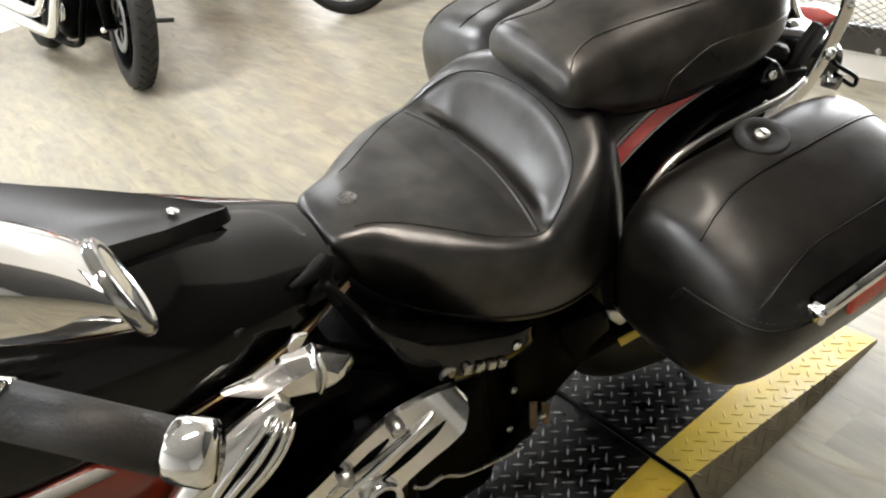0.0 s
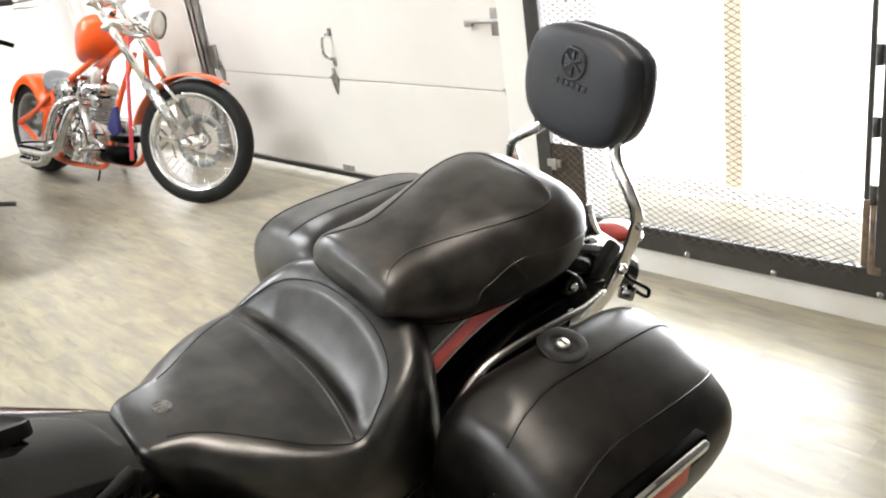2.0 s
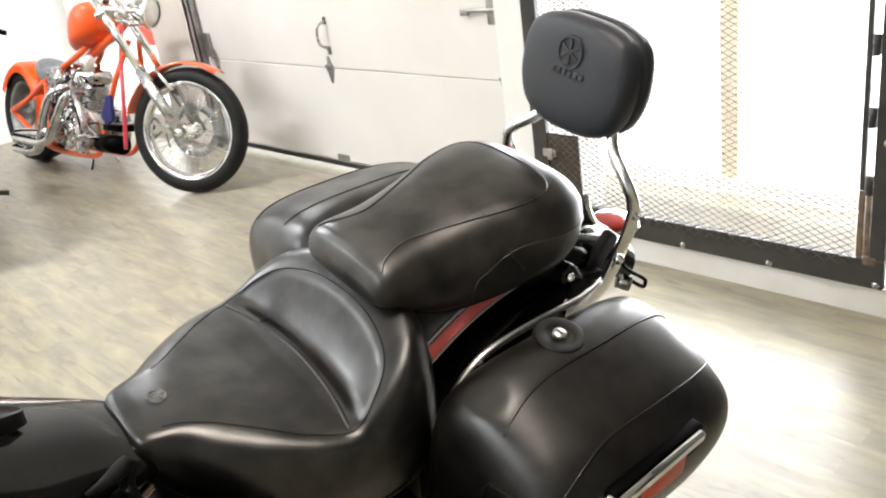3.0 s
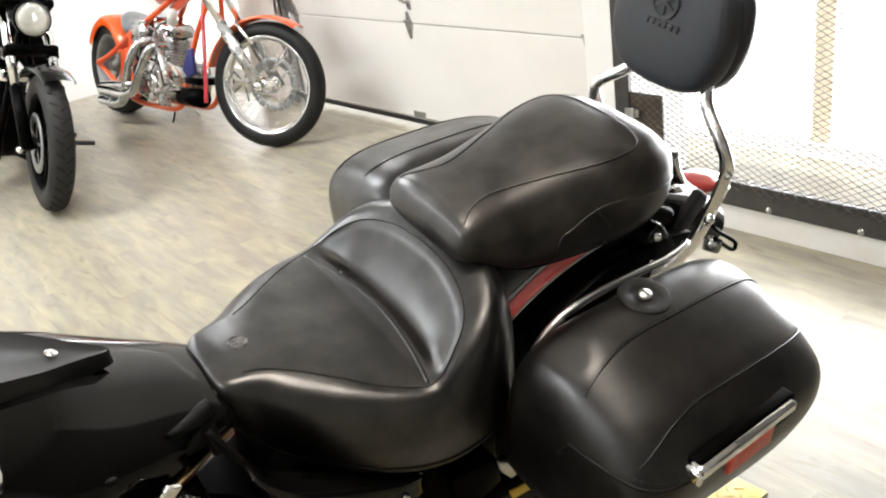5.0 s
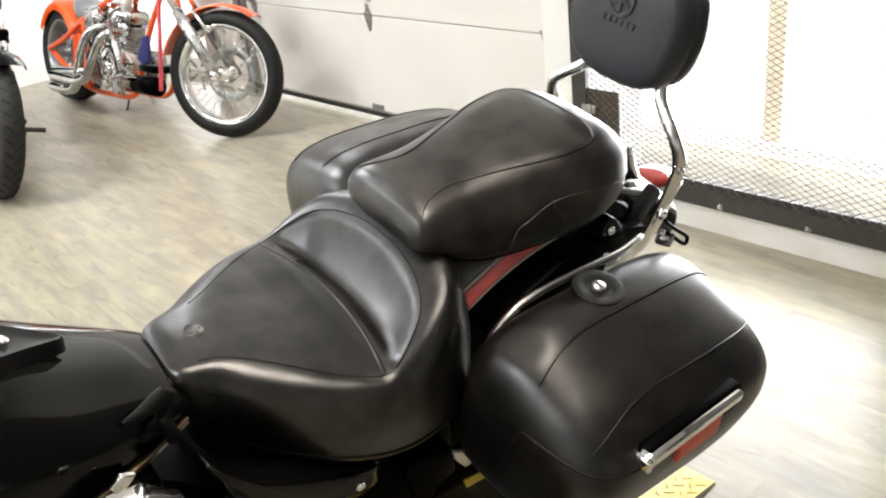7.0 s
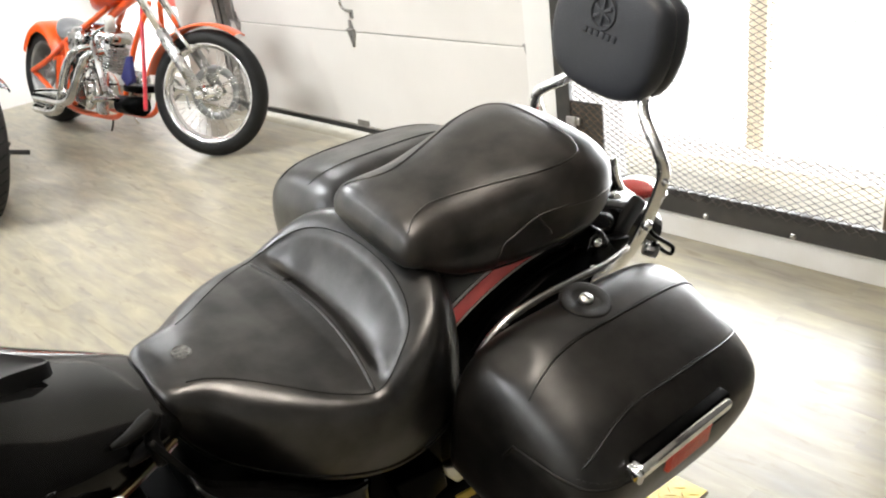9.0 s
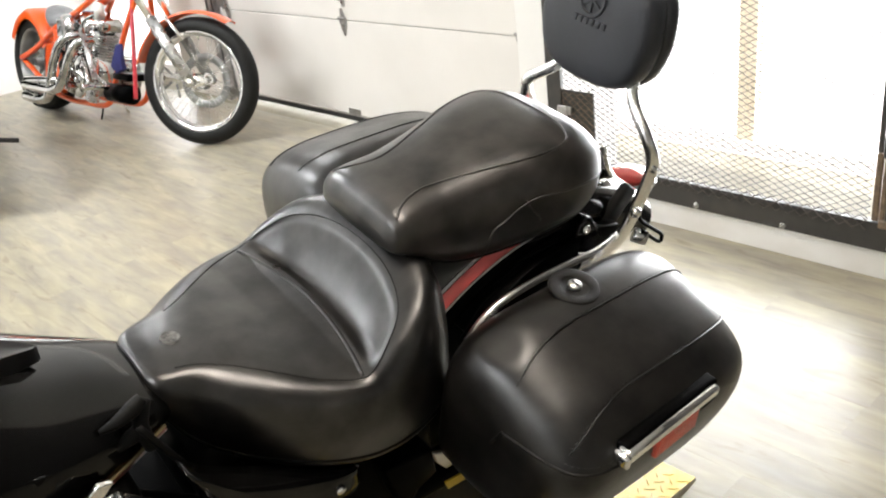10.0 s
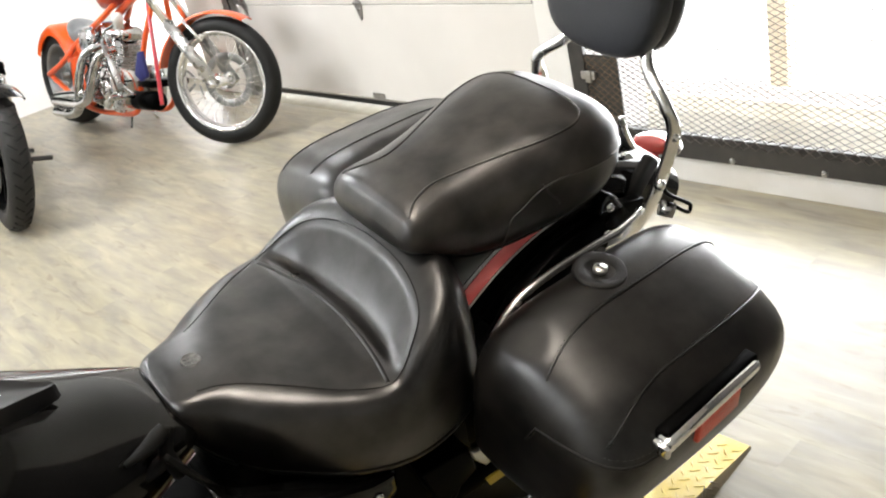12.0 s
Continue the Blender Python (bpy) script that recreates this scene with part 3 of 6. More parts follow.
def lerp_loop(left, n):
    """A closed loop from its left half (first and last point on the middle line), n points."""
    pts = [Vector(p) for p in left] + [Vector((p[0], -p[1], p[2])) for p in left[-2:0:-1]]
    fine = curve(pts, 24, True)
    acc = [0.0]
    for a, b in zip(fine, fine[1:] + fine[:1]):
        acc.append(acc[-1] + (b - a).length)
    out, fine2 = [], fine + fine[:1]
    for i in range(n):
        s = acc[-1] * i / n
        k = max(j for j in range(len(acc) - 1) if acc[j] <= s + 1e-9)
        f = (s - acc[k]) / max(1e-9, acc[k + 1] - acc[k])
        out.append(fine2[k].lerp(fine2[k + 1], f))
    return out


SEAT_RIM = [(0.215, 0, 0.724), (0.222, -0.043, 0.724), (0.262, -0.060, 0.723), (0.300, -0.082, 0.717), (0.345, -0.119, 0.707), (0.395, -0.160, 0.694), (0.447, -0.185, 0.687),
            (0.490, -0.171, 0.716), (0.526, -0.142, 0.742), (0.549, -0.080, 0.760), (0.556, 0, 0.766)]
SEAT_OUT = [(0.200, 0, 0.695), (0.204, -0.058, 0.664), (0.246, -0.088, 0.602), (0.302, -0.138, 0.580), (0.372, -0.186, 0.566), (0.450, -0.212, 0.556),
            (0.530, -0.210, 0.560), (0.592, -0.184, 0.576), (0.634, -0.115, 0.62), (0.648, 0, 0.655)]
SEAT_MID = Vector((0.430, 0, 0.694))
SEAT_LIP = 0.040


def welt_x(y):
    """Where the welt across the bucket lies."""
    return 0.446 + 0.026 * (1 - (y / 0.177) ** 2)


def stitches(pts, r=0.0008, long=0.0045, gap=0.003):
    """Thread stitches along a line, joined."""
    bm, acc, on = bmesh.new(), 0.0, None
    for p, q in zip(pts, pts[1:]):
        d = (q - p).length
        n = max(1, int(d / 0.0008))
        for i in range(n):
            acc += d / n
            here = p.lerp(q, (i + 1) / n)
            if on is None and acc >= gap:
                on, acc = here, 0.0
            elif on is not None and acc >= long:
                tube([on, here], r, 4, bm, smooth=0)
                on, acc = None, 0.0
    return bm


def smoothstep(v):
    v = max(0.0, min(1.0, v))
    return v * v * (3 - 2 * v)


def mean_value(q, poly):
    """The height at q that a skin stretched over the polygon's edge would have."""
    d = poly[:, :2] - q
    far = np.maximum(1e-6, np.hypot(d[:, 0], d[:, 1]))
    nx, nf = np.roll(d, -1, 0), np.roll(far, -1)
    half = np.arctan2(d[:, 0] * nx[:, 1] - d[:, 1] * nx[:, 0], (d * nx).sum(1)) / 2
    t = np.tan(np.clip(half, -1.5, 1.5))
    w = (t + np.roll(t, 1)) / far
    return float((w * poly[:, 2]).sum() / w.sum())


def panel_height(x, y):
    """The front panel between the rims, slightly crowned."""
    zr = float(np.interp(x, [v[0] for v in SEAT_RIM[:7]], [v[2] for v in SEAT_RIM[:7]]))
    yr = float(np.interp(x, [v[0] for v in SEAT_RIM[:7]], [0.03] + [-v[1] for v in SEAT_RIM[1:7]]))
    return zr + 0.003 * max(0.0, 1 - (y / yr) ** 2)


def rider_seat():
    n, K = 240, 56
    rim, out = lerp_loop(SEAT_RIM, n), lerp_loop(SEAT_OUT, n)
    # the bucket is a skin between the rear rim and the welt, sunk below the rolled edge
    back_rim = sorted((p for p in rim if p.x >= 0.447), key=lambda p: math.atan2(p.y, p.x - 0.44))
    cross = [Vector((welt_x(y), y, panel_height(welt_x(y), y))) for y in np.linspace(0.175, -0.175, 25)]
    poly = np.array([tuple(p) for p in back_rim + cross])
    edge = np.array([tuple(p)[:2] for p in back_rim])
    rings = []
    for k in range(1, K + 1):
        ring = []
        for p in rim:
            q = SEAT_MID.lerp(p, k / K)
            d = q.x - welt_x(q.y)
            if k == K:
                q.z = p.z
            elif d <= 0:
                q.z = panel_height(q.x, q.y) + 0.003 * math.exp(-(d / 0.022) ** 2) * max(0.0, 1 - abs(q.y) / 0.175)
            else:
                e = float(np.min(np.hypot(edge[:, 0] - q.x, edge[:, 1] - q.y)))
                sink = SEAT_LIP * (1 - math.exp(-e / 0.036)) * smoothstep(d / 0.034)
                q.z = mean_value(np.array((q.x, q.y)), poly) - sink + 0.003 * math.exp(-(d / 0.008) ** 2) * max(0.0, 1 - abs(q.y) / 0.175)
            ring.append(q)
        rings.append(ring)
    # soft roll over the rim, then the skirt
    for k in range(1, 19):
        a = math.pi / 2 * k / 18
        ring = []
        for p, o in zip(rim, out):
            s, c = math.sin(a), math.cos(a)
            back = smoothstep((p.x - 0.43) / 0.10)
            crest = Vector((p.x + (o.x - p.x) * s ** 0.72, p.y + (o.y - p.y) * s ** 0.72, o.z + (p.z - o.z) * c ** 0.62 + 0.036 * math.sin(2 * a) * c ** 0.5))
            u = k / 18
            across = 3 * u * (1 - u) ** 2 * 0.85 + 3 * u * u * (1 - u) * 1.55 + u ** 3
            down = 3 * u * (1 - u) ** 2 * 0.0 + 3 * u * u * (1 - u) * 0.10 + u ** 3
            shoulder = Vector((p.x + (o.x - p.x) * across, p.y + (o.y - p.y) * across, p.z + (o.z - p.z) * down))
            ring.append(shoulder.lerp(crest, back))
        rings.append(ring)
    for d, s in ((0.006, 0.995), (0.012, 0.97), (0.014, 0.90)):
        rings.append([Vector((0.42 + (o.x - 0.42) * s, o.y * s, o.z - d)) for o in out])
    for _ in range(5):
        soft = [[q.copy() for q in ring] for ring in rings]
        for k in range(1, K + 15):
            for i in range(n):
                soft[k][i] = 0.5 * rings[k][i] + 0.25 * (rings[k - 1][i] + rings[k + 1][i])
        rings = soft
    rim = rings[K - 1]
    bm = loft(rings)
    seat = part("rider_seat", bm, LEATHER, bike, "worn black leather saddle with a deep bucket")

    def top(x, y):
        """The cushion's height at a place."""
        best = min(((q.x - x) ** 2 + (q.y - y) ** 2, q.z) for ring in rings[:K] for q in ring)
        return best[1]
    # welts: round the bucket, and across its back
    start = next(i for i, p in enumerate(rim) if p.x > 0.236)
    line = rim[start:n - start - 8]
    part("bucket_seam", tube([p + Vector((0, 0, 0.0002)) for p in line], 0.0011, 6, smooth=0), WELT, seat)
    pts = []
    for k in range(41):
        y = 0.180 * (k / 20 - 1)
        x = welt_x(y)
        pts.append(Vector((x, y, top(x - 0.002, y) - 0.0004)))
    for _ in range(3):
        for k in range(1, 40):
            pts[k].z = (pts[k - 1].z + 2 * pts[k].z + pts[k + 1].z) / 4
    part("lumbar_welt", tube(pts, 0.0030, 8, smooth=0), LEATHER, seat)
    hem = [Vector((o.x, o.y, o.z + 0.004)) for o in out]
    part("skirt_hem", tube(hem[::2], 0.003, 6, smooth=0, closed=True), WELT, seat)
    row = [Vector((o.x * 0.995 + 0.0021, o.y * 1.004, o.z + 0.013)) for o in out if o.y < 0]
    part("hem_stitching", stitches(row), THREAD, seat)
    part("seam_stitching", stitches([p + (o - p) * 0.035 + Vector((0, 0, 0.0012)) for p, o in list(zip(rim, out))[start:n - start - 8]], 0.0006, 0.004), THREAD, seat)
    bx = 0.256
    slope = math.degrees(math.atan2(top(bx - 0.02, 0) - top(bx + 0.02, 0), 0.04))
    bm = lathe([(0, 0.0012), (0.005, 0.0016), (0.0065, 0.0006), (0.011, 0.0006), (0.0125, 0.002), (0.0145, -0.001)], 28, "z")
    for k in range(3):
        box((-0.010, -0.0012, 0), (0.010, 0.0012, 0.002), bm=bm, m=pose(0, 0, 0, 0, 0, 60 * k + 20))
    bmesh.ops.transform(bm, matrix=pose(bx, 0.003, top(bx, 0.003) + 0.0002, 0, slope, 0), verts=bm.verts[:])
    part("round_badge", bm, BADGE, seat, "grey embossed round emblem", sharp=30)


rider_seat()


def superloft(stations, nsec, fn):
    return [[fn(s, 2 * math.pi * k / nsec) for k in range(nsec)] for s in stations]


PAD_X = [0.556, 0.561, 0.570, 0.590, 0.66, 0.74, 0.82, 0.89, 0.95, 0.985, 1.0]
PAD_W = [0.080, 0.094, 0.101, 0.106, 0.113, 0.127, 0.146, 0.149, 0.124, 0.079, 0.03]
PAD_T = [0.814, 0.828, 0.841, 0.850, 0.857, 0.871, 0.884, 0.886, 0.868, 0.832, 0.81]
PAD_B = [0.790, 0.783, 0.776, 0.766, 0.722, 0.712, 0.724, 0.734, 0.750, 0.770, 0.785]


def eased(xs, *cols):
    """Tables drawn out along smooth curves."""
    fine = [curve([(x, c, 0) for x, c in zip(xs, col)], 10) for col in cols]
    return [[p.x for p in fine[0]]] + [[p.y for p in f] for f in fine]


PAD_FINE = eased(PAD_X, PAD_W, PAD_T, PAD_B)


def pad_point(x, a):
    w, t, b = (float(np.interp(x, PAD_FINE[0], c)) for c in PAD_FINE[1:])
    c, s = math.cos(a), math.sin(a)
    zm = b + (t - b) * 0.36
    e = 0.56
    y = w * power(c, e)
    z = zm + ((t - zm) * power(s, 0.64) if s > 0 else (zm - b) * power(s, 0.7))
    return Vector((x, y, z))


def passenger_pad():
    fine = curve([(x, i, 0) for i, x in enumerate(PAD_X)], 8)
    xs = [p.x for p in fine]
    bm = loft(superloft(xs, 64, pad_point))
    for _ in range(1):
        bmesh.ops.smooth_vert(bm, verts=bm.verts[:], factor=0.5, use_axis_x=True, use_axis_y=True, use_axis_z=True)
    pad = part("passenger_seat", bm, PILLION, bike, "black leather pillion pad on the rear fender")
    for side in (-1, 1):
        def sewn(name, line, r):
            fine = curve([(x, t, 0) for x, t in line], 10)
            part(name, tube([pad_point(p.x, math.pi / 2 - side * p.y) for p in fine], r, 6, smooth=0), PILLION, pad)
        sewn("skirt_seam", ((0.711, 2.1), (0.718, 1.60), (0.744, 1.475), (0.771, 1.366), (0.798, 1.331), (0.847, 1.387), (0.917, 1.467), (0.96, 1.52)), 0.0017)
        sewn("side_seam", ((0.777, 1.29), (0.787, 1.458), (0.803, 1.571)), 0.0015)
    # one seam bounds the top panel, from the front corners round the rear
    near = [(0.575, 0.724), (0.595, 0.452), (0.633, 0.30), (0.675, 0.34), (0.734, 0.474), (0.798, 0.60), (0.847, 0.63), (0.878, 0.569), (0.895, 0.382), (0.903, 0.122)]
    fine = curve([(x, t, 0) for x, t in near] + [(x, -t, 0) for x, t in near[::-1]], 10)
    part("panel_seam", tube([pad_point(p.x, math.pi / 2 + p.y) for p in fine], 0.0017, 6, smooth=0), PILLION, pad)
    part("panel_stitching", stitches([pad_point(p.x, math.pi / 2 + p.y * 1.02) + Vector((0, 0, 0.0006)) for p in fine], 0.0005), WELT, pad)
    pts = [pad_point(x, math.pi + 0.55) for x in np.linspace(0.58, 0.97, 30)]
    part("edge_piping", tube(pts, 0.003, 6, smooth=0), WELT, pad)


passenger_pad()


BAG_SECTION = [(0.188, 0.465), (0.192, 0.62), (0.203, 0.695), (0.228, 0.728), (0.265, 0.740), (0.305, 0.736), (0.362, 0.719), (0.424, 0.697), (0.467, 0.666),
               (0.478, 0.622), (0.466, 0.562), (0.437, 0.49), (0.398, 0.447), (0.345, 0.43), (0.29, 0.426), (0.22, 0.438)]
BAG_LOOP = curve([(y, z, 0) for y, z in BAG_SECTION], 6, True)


def bag_point(u, k, side, off=0.0):
    """Saddlebag surface: u from front (-1) to rear (1), k the share of the way round the section."""
    i = k * len(BAG_LOOP)
    p = BAG_LOOP[int(i) % len(BAG_LOOP)].lerp(BAG_LOOP[(int(i) + 1) % len(BAG_LOOP)], i - int(i))
    s = max(0.0, 1 - abs(u) ** (4.6 if u > 0 else 4.2)) ** (1 / 2.6)
    s = 0.30 + 0.70 * s
    cy, cz = 0.30, 0.56
    sy = s if u > 0 else 0.40 + 0.60 * max(0.0, 1 - abs(u) ** 9) ** (1 / 3)
    y, z = cy + (p.x - cy) * sy, cz + (p.y - cz) * s
    z -= 0.030 * max(0.0, u) ** 2
    y -= 0.026 * max(0.0, u) ** 2
    end = math.tanh(3 * u)
    x = 0.780 + (0.225 if u < 0 else 0.241) * u - 0.04 * (z - 0.56) * (0.4 + 0.6 * end) - 0.05 * (y - 0.3) * end
    # the flat slanting front and the chamfer above it
    if side < 0:
        over = (-0.423 * x + 0.026 * y + 0.906 * z - 0.4005) * smoothstep((-0.2 - u) / 0.3)
        if over > 0:
            x, y, z = x + 0.423 * over, y - 0.026 * over, z - 0.906 * over
    if side > 0:
        x, y, z = x + 0.016, y - 0.078, z + 0.046
    return Vector((x, side * (y + off), z + off))


def saddlebag(side):
    us = [math.sin(math.pi / 2 * k / 52) for k in range(-52, 53)]
    bm = loft([[bag_point(u, k / 144, side) for k in range(144)] for u in us])
    for _ in range(3):
        bmesh.ops.smooth_vert(bm, verts=bm.verts[:], factor=0.5, use_axis_x=True, use_axis_y=True, use_axis_z=True)
    b = part("saddlebag", bm, LEATHER_BAG, bike, "hard saddlebag wrapped in stitched black leather")
    for a, a2, ua, ub in ((0.316, 0.343, -0.86, 0.90), (0.431, 0.462, -0.88, 0.92)):
        def along(u, d=0.0, a=a, a2=a2):
            return a + d + (a2 - a) * (max(0.0, -0.25 - u) / 0.6) ** 2
        pts = [bag_point(u, along(u), side, 0.0005) for u in np.linspace(ua, ub, 60)]
        part("stitched_seam", tube(pts, 0.0015 if side < 0 else 0.0009, 6, smooth=0), LEATHER_BAG, b)
        pts = [bag_point(u, along(u, -0.004), side, 0.0003) for u in np.linspace(ua, ub - 0.02, 80)]
        part("stitching", stitches(pts, 0.0005), THREAD, b)
    if side > 0:
        return b
    # the lid's split line runs level round the front and the outer face
    def level(u, z, off=0.0):
        k = min(np.linspace(6.0 / 16, 11 / 16, 160), key=lambda k: abs(bag_point(u, k, side).z - z))
        return bag_point(u, k, side, off)
    us = [-math.sin(math.pi / 2 * k / 24) for k in range(24, -1, -1)] + [0.1, 0.2, 0.3]
    part("lid_seam", tube([level(u, 0.640) for u in us], 0.0026, 6, smooth=0), WELT, b)
    part("lid_stitching", stitches(curve([level(u, 0.649, 0.0003) for u in us[6:]], 4), 0.0005), THREAD, b)
    # lock
    m = pose(0.764, side * 0.260, 0.7416, side * -6, 2, 0)
    bm = lathe([(0.0, -0.001), (0.019, -0.001), (0.0215, 0.0008), (0.0225, 0.0016), (0.036, 0.0018), (0.0385, 0.0008), (0.0395, -0.004), (0, -0.004)], 40, "z", m=m)
    lk = part("lock_rosette", bm, WELT, b, "flush round black lock rosette")
    part("lock_cylinder", lathe([(0.0, 0.006), (0.009, 0.006), (0.0105, 0.0045), (0.0105, -0.001), (0, -0.001)], 20, "z", m=m), NICKEL, lk, "nickel key lock")
    part("key_slot", box((-0.0015, -0.006, 0.0058), (0.0015, 0.006, 0.0068), m=m), DARKPLASTIC, lk)
    # chrome bar and reflector on the outer face
    tilt = pose(0.740, -0.480, 0.662, 0, 0, 3)

    def outer(name, a, c, bev, m, lab=""):
        bm = box((a[0], min(side * a[1], side * c[1]), a[2]), (c[0], max(side * a[1], side * c[1]), c[2]), bev, m=tilt)
        return part(name, bm, m, b, lab, sharp=50)
    outer("trim_bar", (-0.098, -0.016, -0.006), (0.096, 0.008, 0.010), 0.004, CHROME, "polished chrome trim bar")
    outer("trim_tip", (-0.109, -0.016, -0.009), (-0.099, 0.010, 0.012), 0.004, CHROME)
    outer("trim_base", (-0.094, -0.024, -0.009), (0.104, -0.001, 0.0135), 0.005, BLACKMETAL)
    outer("reflector", (-0.030, -0.026, -0.052), (0.064, 0.003, -0.011), 0.004, REFLECTOR, "red side reflector")


saddlebag(-1)
saddlebag(1)


def backrest():
    bm = bmesh.new()
    # face outline, wider at mid height
    face = [(0.0, 0.102), (-0.055, 0.098), (-0.104, 0.076), (-0.119, 0.030), (-0.118, -0.022), (-0.100, -0.066), (-0.060, -0.090), (0.0, -0.096)]
    loop = lerp_loop([(y, x, 0) for x, y in face], 72)   # (height, side)
    rings = []
    for d, s in ((0.030, 0.60), (0.030, 0.94), (0.027, 0.972), (0.020, 0.992), (0.012, 1.0), (0.002, 0.995), (-0.006, 0.975), (-0.012, 0.94), (-0.0155, 0.89), (-0.0185, 0.80), (-0.021, 0.5), (-0.0215, 0.1)):
        rings.append([Vector((d, p.y * s, p.x * s)) for p in loop])
    loft(rings, bm)
    m = pose(1.050, 0.010, 0.985, 0, 7, 0)
    bmesh.ops.transform(bm, matrix=m, verts=bm.verts[:])
    pad = part("backrest_pad", bm, LEATHER_PAD, bike, "dark blue-grey padded backrest with embossed emblem")
    shell = loft([[Vector((d, p.y * s, p.x * s)) for p in loop] for d, s in ((0.026, 0.60), (0.026, 0.945), (0.030, 0.985), (0.040, 1.003), (0.052, 0.995), (0.062, 0.96), (0.066, 0.90), (0.067, 0.3))])
    bmesh.ops.transform(shell, matrix=m, verts=shell.verts[:])
    part("back_shell", shell, LEATHER_PAD, pad)
    e = m @ pose(-0.0215, 0, 0.045, 0, -90, 0)
    bm = lathe([(0.022, 0.0), (0.0235, 0.003), (0.0275, 0.003), (0.029, 0.0)], 40, "z", m=e)
    for k in range(3):
        box((-0.021, -0.0028, 0), (0.021, 0.0028, 0.0028), 0.001, bm=bm, m=e @ pose(0, 0, 0, 0, 0, 60 * k))
    part("round_emblem", bm, LEATHER_PAD, pad, "embossed round emblem", sharp=40)
    bm = bmesh.new()
    for k in range(6):
        y0 = -0.036 + k * 0.0125
        slab([(y0, 0.004), (y0 + 0.0105, 0.004), (y0 + 0.0085, 0.015), (y0 - 0.002, 0.015)], (-0.0240, -0.0195), "x", 0.0010, bm)
    bmesh.ops.transform(bm, matrix=m, verts=bm.verts[:])
    part("emblem_bar", bm, LEATHER_PAD, pad, "row of embossed blocks", sharp=40)
    # chrome bar: up from the fender on both sides, behind the pad
    for side in (-1, 1):
        y = side
        pts = [(0.90, y * 0.150, 0.662), (0.955, y * 0.150, 0.654), (0.985, y * 0.150, 0.660), (1.012, y * 0.151, 0.692), (1.034, y * 0.152, 0.741), (1.048, y * 0.152, 0.785), (1.041, y * 0.152, 0.819), (1.036, y * 0.137, 0.850), (1.053, y * 0.085, 0.893), (1.075, y * 0.07, 0.94), (1.09, y * 0.065, 0.985)]
        line = curve(pts, 6)
        rings = []
        for k, p in enumerate(line):
            d = (line[min(k + 1, len(line) - 1)] - line[max(k - 1, 0)]).normalized()
            v = k / (len(line) - 1)
            flat = 1 - smoothstep((v - 0.50) / 0.15)
            out = Vector((0, 1, 0)) - d * d.y
            out.normalize()
            fwd = d.cross(out)
            hw, ht = 0.0105 + 0.006 * flat, 0.0105 - 0.0055 * flat
            e = 1.0 - 0.45 * flat
            rings.append([p + fwd * hw * power(math.cos(a), e) + out * ht * power(math.sin(a), e) for a in (2 * math.pi * q / 16 for q in range(16))])
        up = part("sissy_bar", loft(rings), SATIN, bike, "chrome backrest upright", sharp=40)
        part("rubber_sleeve", box((-0.070, -0.011, -0.019), (0.068, 0.009, 0.014), 0.007, m=pose(0.988, y * 0.122, 0.698, 0, -48, 0)), BOOT, up, "black rubber sleeve")
        part("upright_bolt", lathe([(0, 0.007), (0.005, 0.006), (0.0075, 0.0), (0, 0)], 12, "y", m=pose(1.046, y * 0.158, 0.790, 0, 0, 180 if side < 0 else 0)), CHROME, up)


backrest()


def rear_fender():
    # arched fender with stripe, over the rear wheel
    rings, n = [], 40
    for k in range(n + 1):
        a = radians(200 - 150 * k / n)
        r = 0.44
        cx, cz = 0.86, 0.335
        ring = []
        for j in range(25):
            b = math.pi * j / 24
            y, e = 0.125 * power(math.cos(b), 0.7), 0.075 * power(math.sin(b), 0.6)
            ring.append(Vector((cx + math.cos(a) * (r - 0.075 + e), y, cz + math.sin(a) * (r - 0.075 + e))))
        rings.append(ring)
    f = part("rear_fender", loft(rings, closed=False), PAINT, bike, "gloss black rear fender")
    def skin_y(r):
        e = min(1.0, max(0.0, (r - 0.365) / 0.075))
        return 0.125 * max(0.0, math.cos(math.asin(e ** (1 / 0.6)))) ** 0.7 + 0.0018

    for name, r0, r1, mm in (("grey_band", 0.4225, 0.438, STRIPE_DARK), ("silver_line", 0.4188, 0.4218, STRIPE_GREY), ("red_band", 0.4025, 0.4182, STRIPE_RED), ("silver_line", 0.3985, 0.4018, STRIPE_GREY)):
        for side in (-1, 1):
            rings = []
            for k in range(25):
                a = radians(180 - 84 * k / 24)
                rings.append([Vector((0.86 + math.cos(a) * r, side * skin_y(r), 0.335 + math.sin(a) * r)) for r in np.linspace(r0, r1, 5)])
            part(name, loft(rings, closed=False), mm, f)
    part("fender_strut", slab([(0.655, 0.60), (0.70, 0.655), (0.80, 0.70), (0.93, 0.715), (0.99, 0.70), (0.98, 0.655), (0.80, 0.62), (0.72, 0.56)], (-0.150, -0.130), "y", 0.003), BLACKMETAL, bike)
    # chrome rail along the bag's inner edge
    part("bag_rail", tube([(0.622, -0.190, 0.660), (0.656, -0.189, 0.688), (0.695, -0.188, 0.703), (0.761, -0.187, 0.709), (0.83, -0.186, 0.708), (0.90, -0.182, 0.702), (0.97, -0.160, 0.692)], 0.0066, 10), SATIN, bike, "thin chrome bag rail")


rear_fender()


